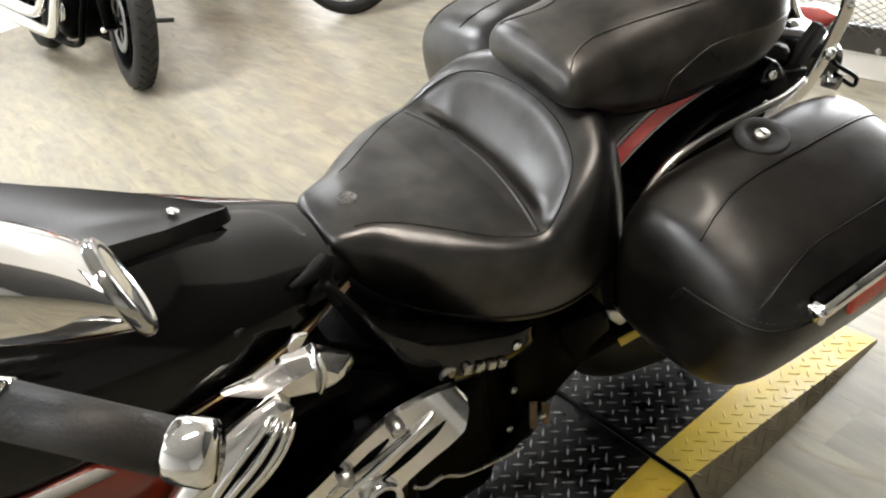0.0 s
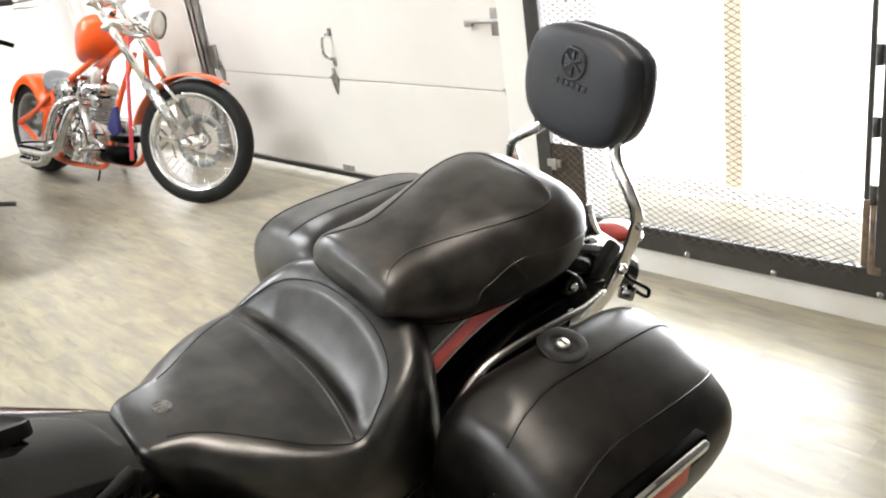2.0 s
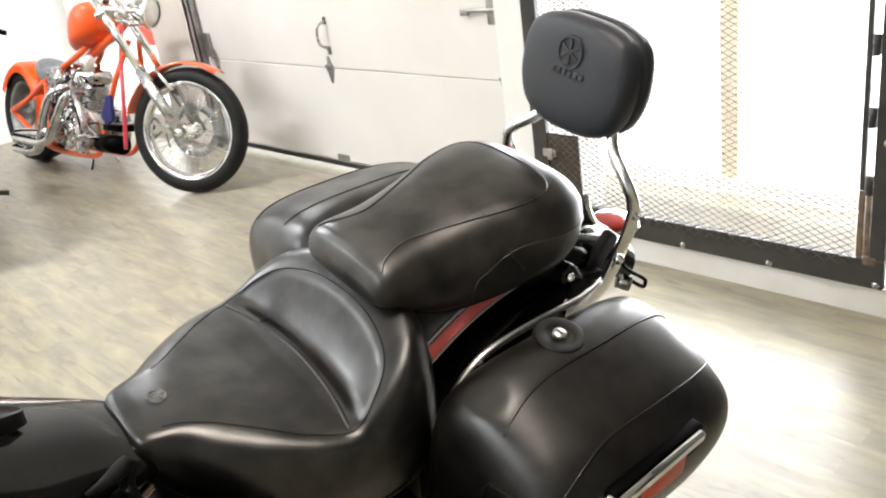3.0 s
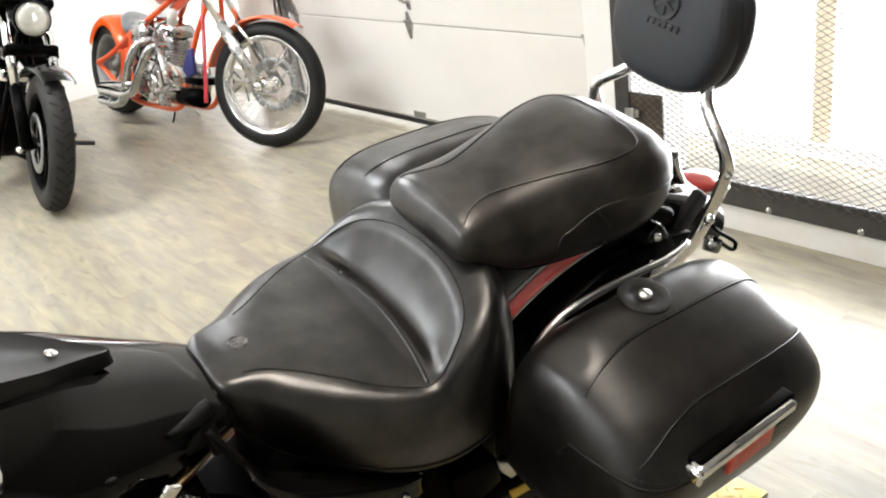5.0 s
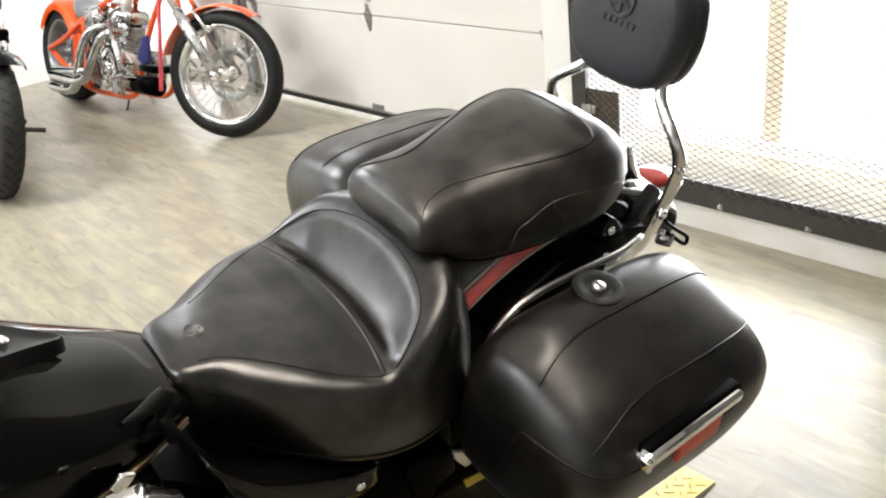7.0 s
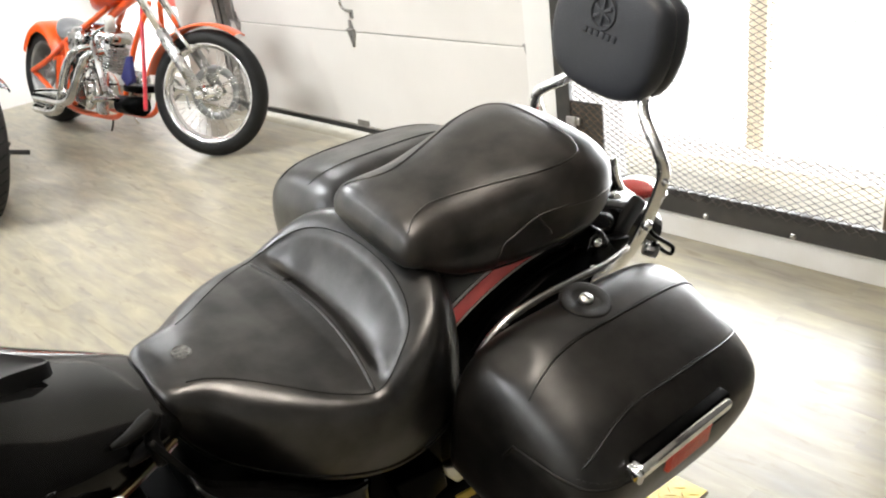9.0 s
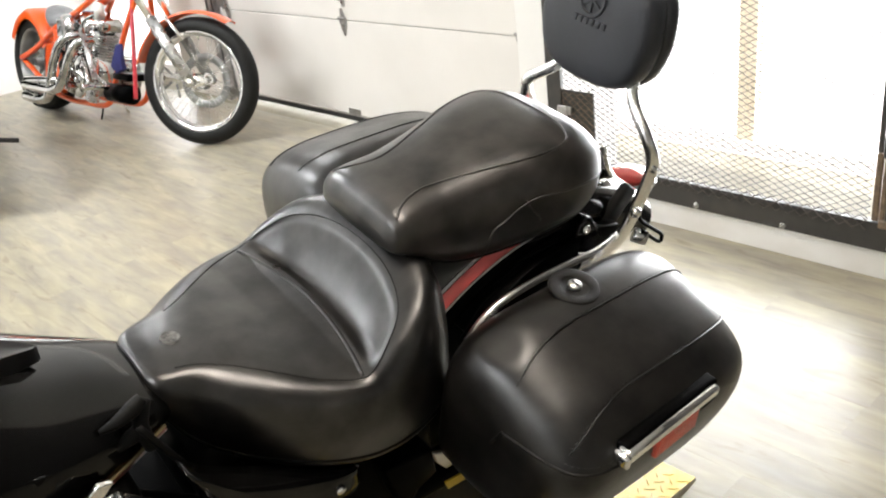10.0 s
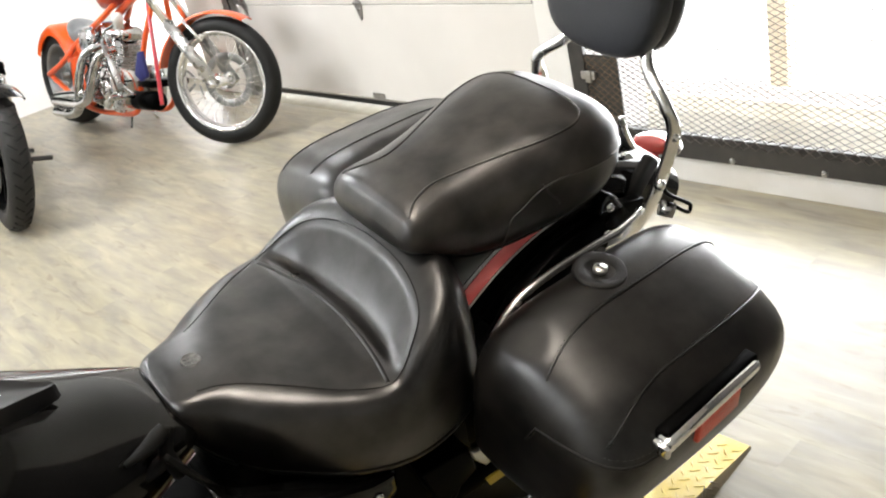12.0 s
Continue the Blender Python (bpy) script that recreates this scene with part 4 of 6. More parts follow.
def tail():
    t = part("tail_lamp", ball((1.188, 0.0, 0.656), (0.036, 0.036, 0.0095), seg=24), REDLENS, bike, "red tail lamp")
    part("lamp_housing", ball((1.200, 0.0, 0.644), (0.050, 0.050, 0.012), seg=20), CHROME, bike)
    # chrome bracket from the pad's underside to the lamp
    part("lamp_bracket", tube([(1.040, -0.05, 0.790), (1.046, -0.05, 0.762), (1.060, -0.05, 0.728), (1.090, -0.045, 0.695), (1.145, -0.035, 0.655)], [0.005, 0.008, 0.011, 0.011, 0.009], 10), SATIN, bike)
    part("bracket_strip", slab([(1.002, 0.748), (1.020, 0.746), (1.085, 0.672), (1.075, 0.650), (1.058, 0.660)], (-0.088, -0.080), "y", 0.002), SATIN, bike, "flat chrome bracket strip")
    h = part("turn_lamp", tube([(0.985, -0.185, 0.700), (1.0, -0.20, 0.694)], 0.013, 12, smooth=0), STEEL, bike)
    part("bungee_hook", tube([(0.974, -0.195, 0.750), (0.990, -0.196, 0.728), (1.040, -0.197, 0.688), (1.048, -0.198, 0.676), (1.038, -0.199, 0.672), (0.986, -0.199, 0.716)], 0.0035, 8), BLACKMETAL, bike)
    part("hook_bolt", ball((0.972, -0.192, 0.752), (0.010, 0.008, 0.010), seg=12), CHROME, bike)
    # gloss bracket with two lobes and its bolts
    part("grab_bracket", slab([(0.885, 0.655), (0.886, 0.700), (0.897, 0.738), (0.910, 0.745), (0.926, 0.734), (0.938, 0.700), (0.952, 0.676), (0.982, 0.646), (0.960, 0.636)], (-0.150, -0.122), "y", 0.007), PAINT, bike)
    for x, z in ((0.902, 0.726), (0.898, 0.676), (0.926, 0.662)):
        part("bracket_bolt", lathe([(0, -0.008), (0.005, -0.0075), (0.0075, -0.004), (0.008, 0.0), (0, 0)], 14, "y", m=pose(x, -0.150, z)), CHROME, bike)


tail()


def bike_wheel(name, x, r, w, rim_r):
    wheel = new(name)
    wheel.parent = bike
    wheel.location = (x, 0, r)
    part("tyre", lathe([(rim_r, -w * 0.36), (rim_r + 0.02, -w * 0.48), (r - 0.05, -w * 0.5), (r - 0.015, -w * 0.36), (r, 0), (r - 0.015, w * 0.36), (r - 0.05, w * 0.5), (rim_r + 0.02, w * 0.48), (rim_r, w * 0.36)], 64, "y"), RUBBER, wheel)
    part("rim", lathe([(rim_r - 0.03, -w * 0.25), (rim_r, -w * 0.38), (rim_r + 0.004, 0), (rim_r, w * 0.38), (rim_r - 0.03, w * 0.25), (rim_r - 0.035, 0)], 48, "y"), CHROME, wheel)
    part("hub", lathe([(0, -0.09), (0.05, -0.08), (0.06, -0.03), (0.06, 0.03), (0.05, 0.08), (0, 0.09)], 24, "y"), BLACKMETAL, wheel)
    for k in range(6):
        a = 2 * math.pi * k / 6
        part("spoke", box((0.05, -0.02, -0.018), (rim_r - 0.02, 0.02, 0.018), 0.006, m=pose(0, 0, 0, 0, math.degrees(a), 0)), CHROME, wheel)


bike_wheel("rear_wheel", 0.86, 0.33, 0.19, 0.215)
bike_wheel("front_wheel", -0.90, 0.325, 0.13, 0.23)


def tank():
    X = [-0.62, -0.58, -0.45, -0.30, -0.15, 0.0, 0.10, 0.17, 0.215, 0.23]
    W = [0.03, 0.10, 0.165, 0.188, 0.190, 0.168, 0.135, 0.102, 0.075, 0.03]
    T = [0.83, 0.90, 0.935, 0.922, 0.880, 0.822, 0.768, 0.734, 0.707, 0.69]
    B = [0.80, 0.75, 0.68, 0.655, 0.65, 0.645, 0.648, 0.655, 0.665, 0.68]

    table = eased(X, W, T, B)

    def pt(x, a):
        w, t, b = (float(np.interp(x, table[0], c)) for c in table[1:])
        c, s = math.cos(a), math.sin(a)
        zm = b + (t - b) * 0.28
        return Vector((x, w * power(c, 0.8), zm + ((t - zm) * power(s, 0.85) if s > 0 else (zm - b) * power(s, 0.6))))
    xs = [p.x for p in curve([(x, i, 0) for i, x in enumerate(X)], 8)]
    bm = loft(superloft(xs, 64, pt))
    for _ in range(4):
        bmesh.ops.smooth_vert(bm, verts=bm.verts[:], factor=0.5, use_axis_x=True, use_axis_y=True, use_axis_z=True)
    t = part("fuel_tank", bm, PAINT, bike, "gloss black fuel tank with red lower panel")
    for side in (-1, 1):
        pts = [pt(x, math.pi + 0.20 if side < 0 else -0.20) for x in np.linspace(-0.5, 0.20, 30)]
        part("pinstripe", tube([p + Vector((0, side * 0.002, 0)) for p in pts], 0.002, 6, smooth=0), GOLD, t)
        rings = []
        for x in np.linspace(-0.55, 0.20, 30):
            rings.append([pt(x, (math.pi + da) if side < 0 else -da) + Vector((0, side * 0.008, -0.002)) for da in (0.24, 0.36, 0.54, 0.8, 1.1)])
        part("lower_panel", loft(rings, closed=False), PAINT_RED, t, "dark metallic red flame panel")
    for side in (-1, 1):
        bm = slab([(-0.42, 0.72), (-0.17, 0.70), (-0.07, 0.625), (-0.12, 0.59), (-0.42, 0.60)], (min(side * 0.175, side * 0.198), max(side * 0.175, side * 0.198)), "y", 0.006)
        fp = part("front_panel", bm, PAINT_RED, t, "dark red lower tank panel")
        bm = slab([(-0.30, 0.715), (-0.165, 0.698), (-0.150, 0.680), (-0.29, 0.690)], (min(side * 0.196, side * 0.2), max(side * 0.196, side * 0.2)), "y")
        part("white_flash", bm, STRIPE_GREY, fp, "silver flash stripe")
    # dash panel on the tank's top: flat, pointed to the rear, with a thick edge
    half = [(0.097, 0.0), (0.092, 0.006), (0.058, 0.021), (0.015, 0.042), (-0.05, 0.064), (-0.10, 0.078), (-0.15, 0.096), (-0.24, 0.112), (-0.34, 0.108), (-0.44, 0.08), (-0.48, 0.04)]
    fine = []
    for (x0, w0), (x1, w1) in zip(half, half[1:]):
        fine += [(x0 + (x1 - x0) * k / 4, w0 + (w1 - w0) * k / 4) for k in range(4)]
    fine += [half[-1]]
    line = [(x, -w) for x, w in fine] + [(x, w) for x, w in fine[:0:-1]]

    def top(x):
        return 0.802 + 0.45 * (0.095 - x) if x > -0.2 else 0.935 + 0.12 * (-0.2 - x)

    def edge(x):
        return float(np.interp(-x, [-0.097, -0.03, 0.04, 0.14], [0.022, 0.036, 0.05, 0.06]))
    rings = [[Vector((x, w * 0.97, top(x) - edge(x))) for x, w in line], [Vector((x, w, top(x) - 0.003)) for x, w in line], [Vector((x - 0.001, w * 0.985, top(x))) for x, w in line],
             [Vector((x - 0.004, w * 0.93, top(x) + 0.0006)) for x, w in line], [Vector((x - 0.01, w * 0.4, top(x) + 0.001)) for x, w in line], [Vector((x - 0.01, w * 0.02, top(x) + 0.001)) for x, w in line]]
    d = part("dash_panel", loft(rings), CONSOLE, t, "satin black pointed dash panel", sharp=35)
    part("panel_screw", lathe([(0, 0.004), (0.007, 0.003), (0.009, 0.0), (0, 0)], 16, "z", m=pose(0.033, -0.006, top(0.033) + 0.0005, 0, 24, 0)), CHROME, d)


tank()


def cockpit():
    # left handlebar grip, lever and mirror
    g = part("handlebar", tube([(-0.42, 0.0, 1.0160), (-0.42, -0.15, 1.0260), (-0.33, -0.28, 1.050), (-0.185, -0.368, 1.032), (-0.06, -0.48, 0.9935)], 0.0125, 12), CHROME, bike, "chrome handlebar")
    part("rubber_grip", tube([(-0.158, -0.392, 1.0250), (-0.070, -0.472, 0.9970)], 0.0212, 20, smooth=0), GRIP, g, "black rubber grip")
    part("grip_end", tube([(-0.073, -0.469, 0.9972), (-0.070, -0.472, 0.9970), (-0.053, -0.487, 0.9950), (-0.049, -0.490, 0.9946)], [0.022, 0.0245, 0.0245, 0.020], 20, smooth=0), CHROME, g, "chrome bar end")
    part("grip_collar", tube([(-0.172, -0.380, 1.0285), (-0.158, -0.392, 1.0250)], 0.0225, 20, smooth=0), CHROME, g)
    part("switch_pod", box((-0.03, -0.03, -0.026), (0.03, 0.03, 0.026), 0.012, m=pose(-0.20, -0.358, 1.040, 0, 0, 40)), CHROME, g)
    part("right_handlebar", tube([(-0.42, 0.0, 1.0160), (-0.42, 0.15, 1.0260), (-0.33, 0.28, 1.0210), (-0.19, 0.372, 1.0080), (-0.07, 0.47, 0.9960)], 0.0125, 12), CHROME, bike)
    part("right_grip", tube([(-0.168, 0.388, 1.0060), (-0.072, 0.468, 0.9970)], 0.0195, 20, smooth=0), GRIP, bike)
    # mirror housing: flares from the stalk's side to the glass rim
    ends = curve([(-0.245, 1.165, 1.150), (-0.222, 1.195, 1.122), (-0.165, 1.196, 1.078), (-0.112, 1.160, 1.049), (-0.072, 1.118, 1.033), (-0.054, 1.088, 1.029)], 5)
    wide = np.interp(np.linspace(0, 5, len(ends)), range(6), (0.010, 0.028, 0.042, 0.045, 0.040, 0.036))
    rings = []
    for (x, zt, zb), w in zip(ends, wide):
        hz, zc = (zt - zb) / 2, (zt + zb) / 2
        rings.append([Vector((x - 0.25 * hz * math.sin(a) * min(1.0, hz / 0.03), -0.365 + w * power(math.cos(a), 0.85), zc + hz * power(math.sin(a), 0.85))) for a in (2 * math.pi * k / 40 for k in range(40))])
    mir = part("mirror", loft(rings), CHROME, bike, "chrome teardrop mirror housing")
    part("mirror_rim", tube(rings[-2], 0.0065, 8, smooth=0, closed=True), DULLCHROME, mir, "satin mirror rim")
    part("mirror_glass", loft([[p + Vector((0.003, 0, 0)) for p in rings[-1]], [rings[-1][0].lerp(rings[-1][20], 0.5).lerp(p, 0.05) + Vector((0.005, 0, 0)) for p in rings[-1]]], caps=False), CHROME, mir)
    part("mirror_stalk", tube([(-0.20, -0.36, 1.0160), (-0.19, -0.36, 1.0510), (-0.15, -0.36, 1.0710)], 0.006, 8), CHROME, bike)


cockpit()


def engine():
    e = part("engine_block", box((-0.36, -0.13, 0.18), (0.12, 0.13, 0.48), 0.03), BLACKMETAL, bike, "black air-cooled engine")
    for cx, tilt in ((-0.02, 24), (-0.24, -24)):
        for k in range(9):
            part("cooling_fin", box((-0.085, -0.12, 0), (0.085, 0.12, 0.007), 0.003, m=pose(cx - 0.0, 0, 0.45, 0, tilt, 0) @ pose(0, 0, k * 0.018)), BLACKMETAL, e)
    bm = box((-0.40, -0.215, 0.14), (0.20, -0.12, 0.47), 0.045, 3)
    part("primary_case", bm, BLACKMETAL, bike, "satin black primary case")
    part("transmission_case", box((0.10, -0.175, 0.13), (0.36, 0.14, 0.46), 0.04, 3), BLACKMETAL, bike)
    part("cylinder_shroud", box((-0.34, -0.165, 0.44), (0.14, 0.15, 0.66), 0.03, 3), BLACKMETAL, bike)
    part("pivot_cover", slab([(0.40, 0.28), (0.40, 0.50), (0.50, 0.54), (0.58, 0.50), (0.59, 0.40), (0.54, 0.31), (0.48, 0.27)], (-0.165, -0.125), "y", 0.012), BLACKMETAL, bike)
    part("shock_cover", box((0.44, -0.12, 0.30), (0.66, 0.12, 0.60), 0.03, 3), BLACKMETAL, bike)
    # black block added to keep the gap between saddle and bag dark
    part("rear_inner_guard", box((0.57, -0.165, 0.42), (0.69, 0.165, 0.60), 0.02, 3), BLACKMETAL, bike)
    # chrome side pieces, with sloping facets round a raised face
    def faceted(outline, y0, y1, shrink, shift):
        cx, cz = (sum(p[i] for p in outline) / len(outline) for i in (0, 1))
        rings = [[Vector((x, y0, z)) for x, z in outline], [Vector((x, y0 - 0.012, z)) for x, z in outline]]
        rings.append([Vector((cx + (x - cx) * shrink + shift[0], y1, cz + (z - cz) * shrink + shift[1])) for x, z in outline])
        bm = loft(rings)
        bmesh.ops.bevel(bm, geom=bm.edges[:], offset=0.003, segments=2, profile=0.5, affect="EDGES")
        return bm
    # an arrowhead cover: an upper and a lower facet meet in a ridge
    up = curve([(0.270, 0.528, 0), (0.250, 0.536, 0), (0.215, 0.541, 0), (0.170, 0.539, 0), (0.109, 0.517, 0), (0.045, 0.483, 0), (-0.03, 0.455, 0)], 4)
    low = curve([(0.286, 0.492, 0), (0.281, 0.468, 0), (0.250, 0.430, 0), (0.208, 0.408, 0), (0.176, 0.390, 0), (0.160, 0.335, 0), (0.11, 0.28, 0)], 4)
    rings = []
    for k, (a, b) in enumerate(zip(up, low)):
        f = min(1.0, k / 6)
        r = a.lerp(b, 0.60)
        rings.append([Vector((a.x, -0.212, a.y)), Vector((a.x, -0.222, a.y)), Vector((r.x, -0.228 - 0.034 * f, r.y)), Vector((b.x, -0.222, b.y)), Vector((b.x, -0.195, b.y))])
    bm = loft(rings)
    bmesh.ops.bevel(bm, geom=[e for e in bm.edges if e.calc_face_angle(0) > 0.35], offset=0.003, segments=2, profile=0.5, affect="EDGES")
    c = part("gear_cover", bm, POLISHED, bike, "polished chrome engine side cover", sharp=28)
    part("cover_rib", tube([(0.05, -0.243, 0.458), (0.12, -0.246, 0.488), (0.19, -0.244, 0.512), (0.225, -0.236, 0.522)], [0.004, 0.006, 0.006, 0.003], 10), CHROME, c)
    part("cover_groove", tube([(0.12, -0.251, 0.462), (0.17, -0.253, 0.483), (0.215, -0.249, 0.497), (0.242, -0.242, 0.505)], [0.001, 0.004, 0.004, 0.001], 6), BLACKMETAL, c)
    part("cover_groove", tube([(0.085, -0.232, 0.484), (0.125, -0.235, 0.502), (0.155, -0.233, 0.515)], [0.001, 0.004, 0.001], 6), BLACKMETAL, c)
    part("vent_ring", lathe([(0.017, -0.002), (0.020, -0.009), (0.026, -0.009), (0.030, 0.006), (0.017, 0.006)], 28, "y", m=pose(0.118, -0.262, 0.440, -16, 0, 0)), CHROME, c)
    part("vent_hole", lathe([(0, -0.003), (0.016, -0.002), (0.018, 0.004), (0, 0.004)], 20, "y", m=pose(0.118, -0.262, 0.440, -16, 0, 0)), BLACKMETAL, c)
    for x, z in ((0.169, 0.530), (0.084, 0.491)):
        part("cover_bolt", lathe([(0, -0.022), (0.008, -0.021), (0.0115, -0.016), (0.0125, 0.012), (0, 0.012)], 14, "y", m=pose(x, -0.225, z)), STEEL, c)
    bm = faceted([(-0.015, 0.698), (0.030, 0.690), (0.058, 0.697), (0.066, 0.702), (0.098, 0.691), (0.107, 0.700), (0.113, 0.684), (0.150, 0.653), (0.153, 0.634), (0.128, 0.626), (0.098, 0.632), (0.061, 0.645), (0.030, 0.664)], -0.175, -0.206, 0.62, (0.0, -0.004))
    rc = part("rocker_cover", bm, POLISHED, bike, "chrome rocker cover", sharp=25)
    part("cover_rib", tube([(0.106, -0.200, 0.699), (0.102, -0.212, 0.672), (0.092, -0.206, 0.640)], 0.004, 8), CHROME, rc)
    part("rocker_base", box((-0.06, -0.20, 0.60), (0.14, -0.15, 0.652), 0.012, 3), BLACKMETAL, bike)
    # a leaf-shaped chrome cover with ribs along it
    tip, foot = Vector((0.047, 0, 0.676)), Vector((-0.13, 0, 0.555))
    axis = (foot - tip).normalized()
    across = Vector((-axis.z, 0, axis.x))
    rings = []
    for k in range(25):
        v = k / 24
        wd = 0.052 * math.sin(math.pi * min(0.999, 0.06 + 0.80 * v)) ** 0.75
        c0 = tip.lerp(foot, v)
        rings.append([c0 + across * wd * math.cos(a) + Vector((0, -0.222 - 0.036 * (wd / 0.052) * max(0.0, math.sin(a)) + 0.02 * max(0.0, -math.sin(a)), 0)) for a in (2 * math.pi * q / 24 for q in range(24))])
    o = part("horn_cover", loft(rings), POLISHED, bike, "ribbed leaf-shaped chrome cover")
    for off in (-0.026, -0.009, 0.009, 0.026):
        line = [tip.lerp(foot, v) + across * off * (0.35 + 0.65 * math.sin(math.pi * min(0.95, v + 0.12))) + Vector((0, -0.226 - 0.034 * math.sin(math.pi * min(0.5, v + 0.1)) * (1 - (off / 0.05) ** 2), 0)) for v in np.linspace(0.06, 0.98, 12)]
        part("rib", tube(line, [0.002] + [0.0048] * 10 + [0.004], 8, smooth=0), CHROME, o)
    for off in (-0.0175, 0.0, 0.0175):
        line = [tip.lerp(foot, v) + across * off * (0.35 + 0.65 * math.sin(math.pi * min(0.95, v + 0.12))) + Vector((0, -0.2245 - 0.034 * math.sin(math.pi * min(0.5, v + 0.1)) * (1 - (off / 0.05) ** 2), 0)) for v in np.linspace(0.16, 0.98, 12)]
        part("slot", tube(line, 0.0032, 6, smooth=0), BLACKMETAL, o)
    # gloss side cover with badge
    half = [(0.185, 0.672), (0.215, 0.640), (0.251, 0.612), (0.295, 0.582), (0.337, 0.560), (0.385, 0.538), (0.429, 0.521), (0.434, 0.500), (0.428, 0.470), (0.382, 0.463), (0.332, 0.468), (0.275, 0.488), (0.232, 0.522), (0.210, 0.575)]
    loop = curve([(x, z, 0) for x, z in half], 5, True)
    mid = Vector((0.318, 0.530, 0))
    rings = [[Vector((mid.x + (p.x - mid.x) * f, y, mid.y + (p.y - mid.y) * f)) for p in loop] for y, f in ((-0.150, 1.0), (-0.176, 1.0), (-0.184, 0.975), (-0.190, 0.90), (-0.195, 0.70), (-0.197, 0.4), (-0.1975, 0.05))]
    s = part("side_cover", loft(rings), PAINT, bike, "gloss black side cover with silver badge")
    part("round_badge", lathe([(0, -0.002), (0.006, -0.0035), (0.008, -0.002), (0.012, -0.003), (0.014, 0.0), (0, 0)], 24, "y", m=pose(0.272, -0.197, 0.530)), STEEL, s)
    for k, (dx, hgt) in enumerate(((0.0, 0.018), (0.021, 0.015), (0.040, 0.013), (0.058, 0.013))):
        x0, z0 = 0.294 + dx, 0.520 - 0.48 * dx
        part("badge_bar", slab([(x0, z0 - 0.006), (x0 + 0.013, z0 - 0.012), (x0 + 0.017, z0 - 0.012 + hgt), (x0 + 0.004, z0 - 0.006 + hgt)], (-0.203, -0.188), "y", 0.001), STEEL, s)
    part("side_screw", lathe([(0, -0.006), (0.007, -0.005), (0.009, 0), (0, 0)], 12, "y", m=pose(0.390, -0.195, 0.504)), CHROME, s)
    # cable boots by the saddle's nose
    for pts, r in (([(0.176, -0.104, 0.748), (0.162, -0.108, 0.742), (0.14, -0.113, 0.737), (0.117, -0.113, 0.733)], [0.008, 0.011, 0.008, 0.003]),
                   ([(0.172, -0.106, 0.704), (0.15, -0.112, 0.702), (0.109, -0.113, 0.690)], [0.011, 0.010, 0.004]), ([(0.18, -0.09, 0.73), (0.165, -0.112, 0.715), (0.17, -0.12, 0.68)], 0.010)):
        part("cable_boot", tube(pts, r, 10), BOOT, bike)
    part("cable", tube([(0.16, -0.12, 0.72), (0.19, -0.135, 0.66), (0.22, -0.14, 0.60), (0.26, -0.15, 0.55)], 0.005, 8), BOOT, bike)
    part("chrome_bracket", slab([(0.545, 0.490), (0.586, 0.473), (0.594, 0.441), (0.571, 0.438), (0.551, 0.466)], (-0.216, -0.206), "y", 0.003), NICKEL, bike, "polished bracket plate")
    part("strap_hook", slab([(0.564, 0.416), (0.623, 0.411), (0.630, 0.392), (0.571, 0.395)], (-0.222, -0.218), "y", 0.001), PLATE_YELLOW, bike, "yellow strap end")
    part("linkage_clamp", slab([(0.072, 0.737), (0.085, 0.747), (0.102, 0.741), (0.088, 0.727), (0.074, 0.724)], (-0.203, -0.195), "y", 0.002), CHROME, bike)
    for x, z in ((0.387, 0.385), (0.374, 0.29), (0.44, 0.27)):
        part("frame_bolt", lathe([(0, -0.010), (0.006, -0.009), (0.008, 0.0), (0, 0)], 12, "y", m=pose(x, -0.178, z)), STEEL, bike)
    # two thin slabs imitate the ramp's yellow reflected below the side cover
    for tab in (((0.418, 0.324), (0.433, 0.314), (0.429, 0.239), (0.416, 0.254)), ((0.442, 0.305), (0.459, 0.286), (0.457, 0.232), (0.442, 0.242))):
        part("strap_tab", slab(tab, (-0.182, -0.178), "y", 0.001), RUSTY, bike, "dull yellow slab in place of the ramp's reflection")
    part("shift_linkage", tube([(0.178, -0.20, 0.327), (0.206, -0.20, 0.299), (0.238, -0.20, 0.300), (0.272, -0.20, 0.271), (0.326, -0.20, 0.256), (0.387, -0.20, 0.249)], 0.0035, 8), STEEL, bike)
    # frame and clutter below the seat
    f = part("frame_tube", tube([(0.12, -0.13, 0.62), (0.30, -0.14, 0.48), (0.46, -0.14, 0.46), (0.60, -0.13, 0.56)], 0.018, 10), BLACKMETAL, bike)
    part("frame_rail", tube([(-0.30, -0.12, 0.16), (0.20, -0.13, 0.15), (0.42, -0.14, 0.20), (0.50, -0.14, 0.42)], 0.019, 10), BLACKMETAL, bike)
    part("swing_arm", tube([(0.40, -0.13, 0.33), (0.62, -0.135, 0.32), (0.86, -0.135, 0.33)], [0.03, 0.028, 0.025], 12), BLACKMETAL, bike)
    part("peg_bracket", slab([(0.46, 0.50), (0.55, 0.49), (0.56, 0.43), (0.49, 0.40)], (-0.206, -0.14), "y", 0.004), BLACKMETAL, bike)
    # black box added only to fill the shaded gap behind the gearbox
    part("inner_case", box((0.34, -0.13, 0.12), (0.47, 0.12, 0.46), 0.02), BLACKMETAL, bike)
    part("under_seat_box", box((0.22, -0.12, 0.42), (0.62, 0.12, 0.60), 0.03), BLACKMETAL, bike)
    part("side_stand", tube([(0.05, -0.14, 0.14), (0.02, -0.30, 0.03), (0.0, -0.36, -0.09)], 0.011, 8), BLACKMETAL, bike)
    part("shift_shaft", tube([(-0.15, -0.22, 0.17), (0.1, -0.23, 0.17), (0.22, -0.22, 0.20)], 0.010, 8), BLACKMETAL, bike)
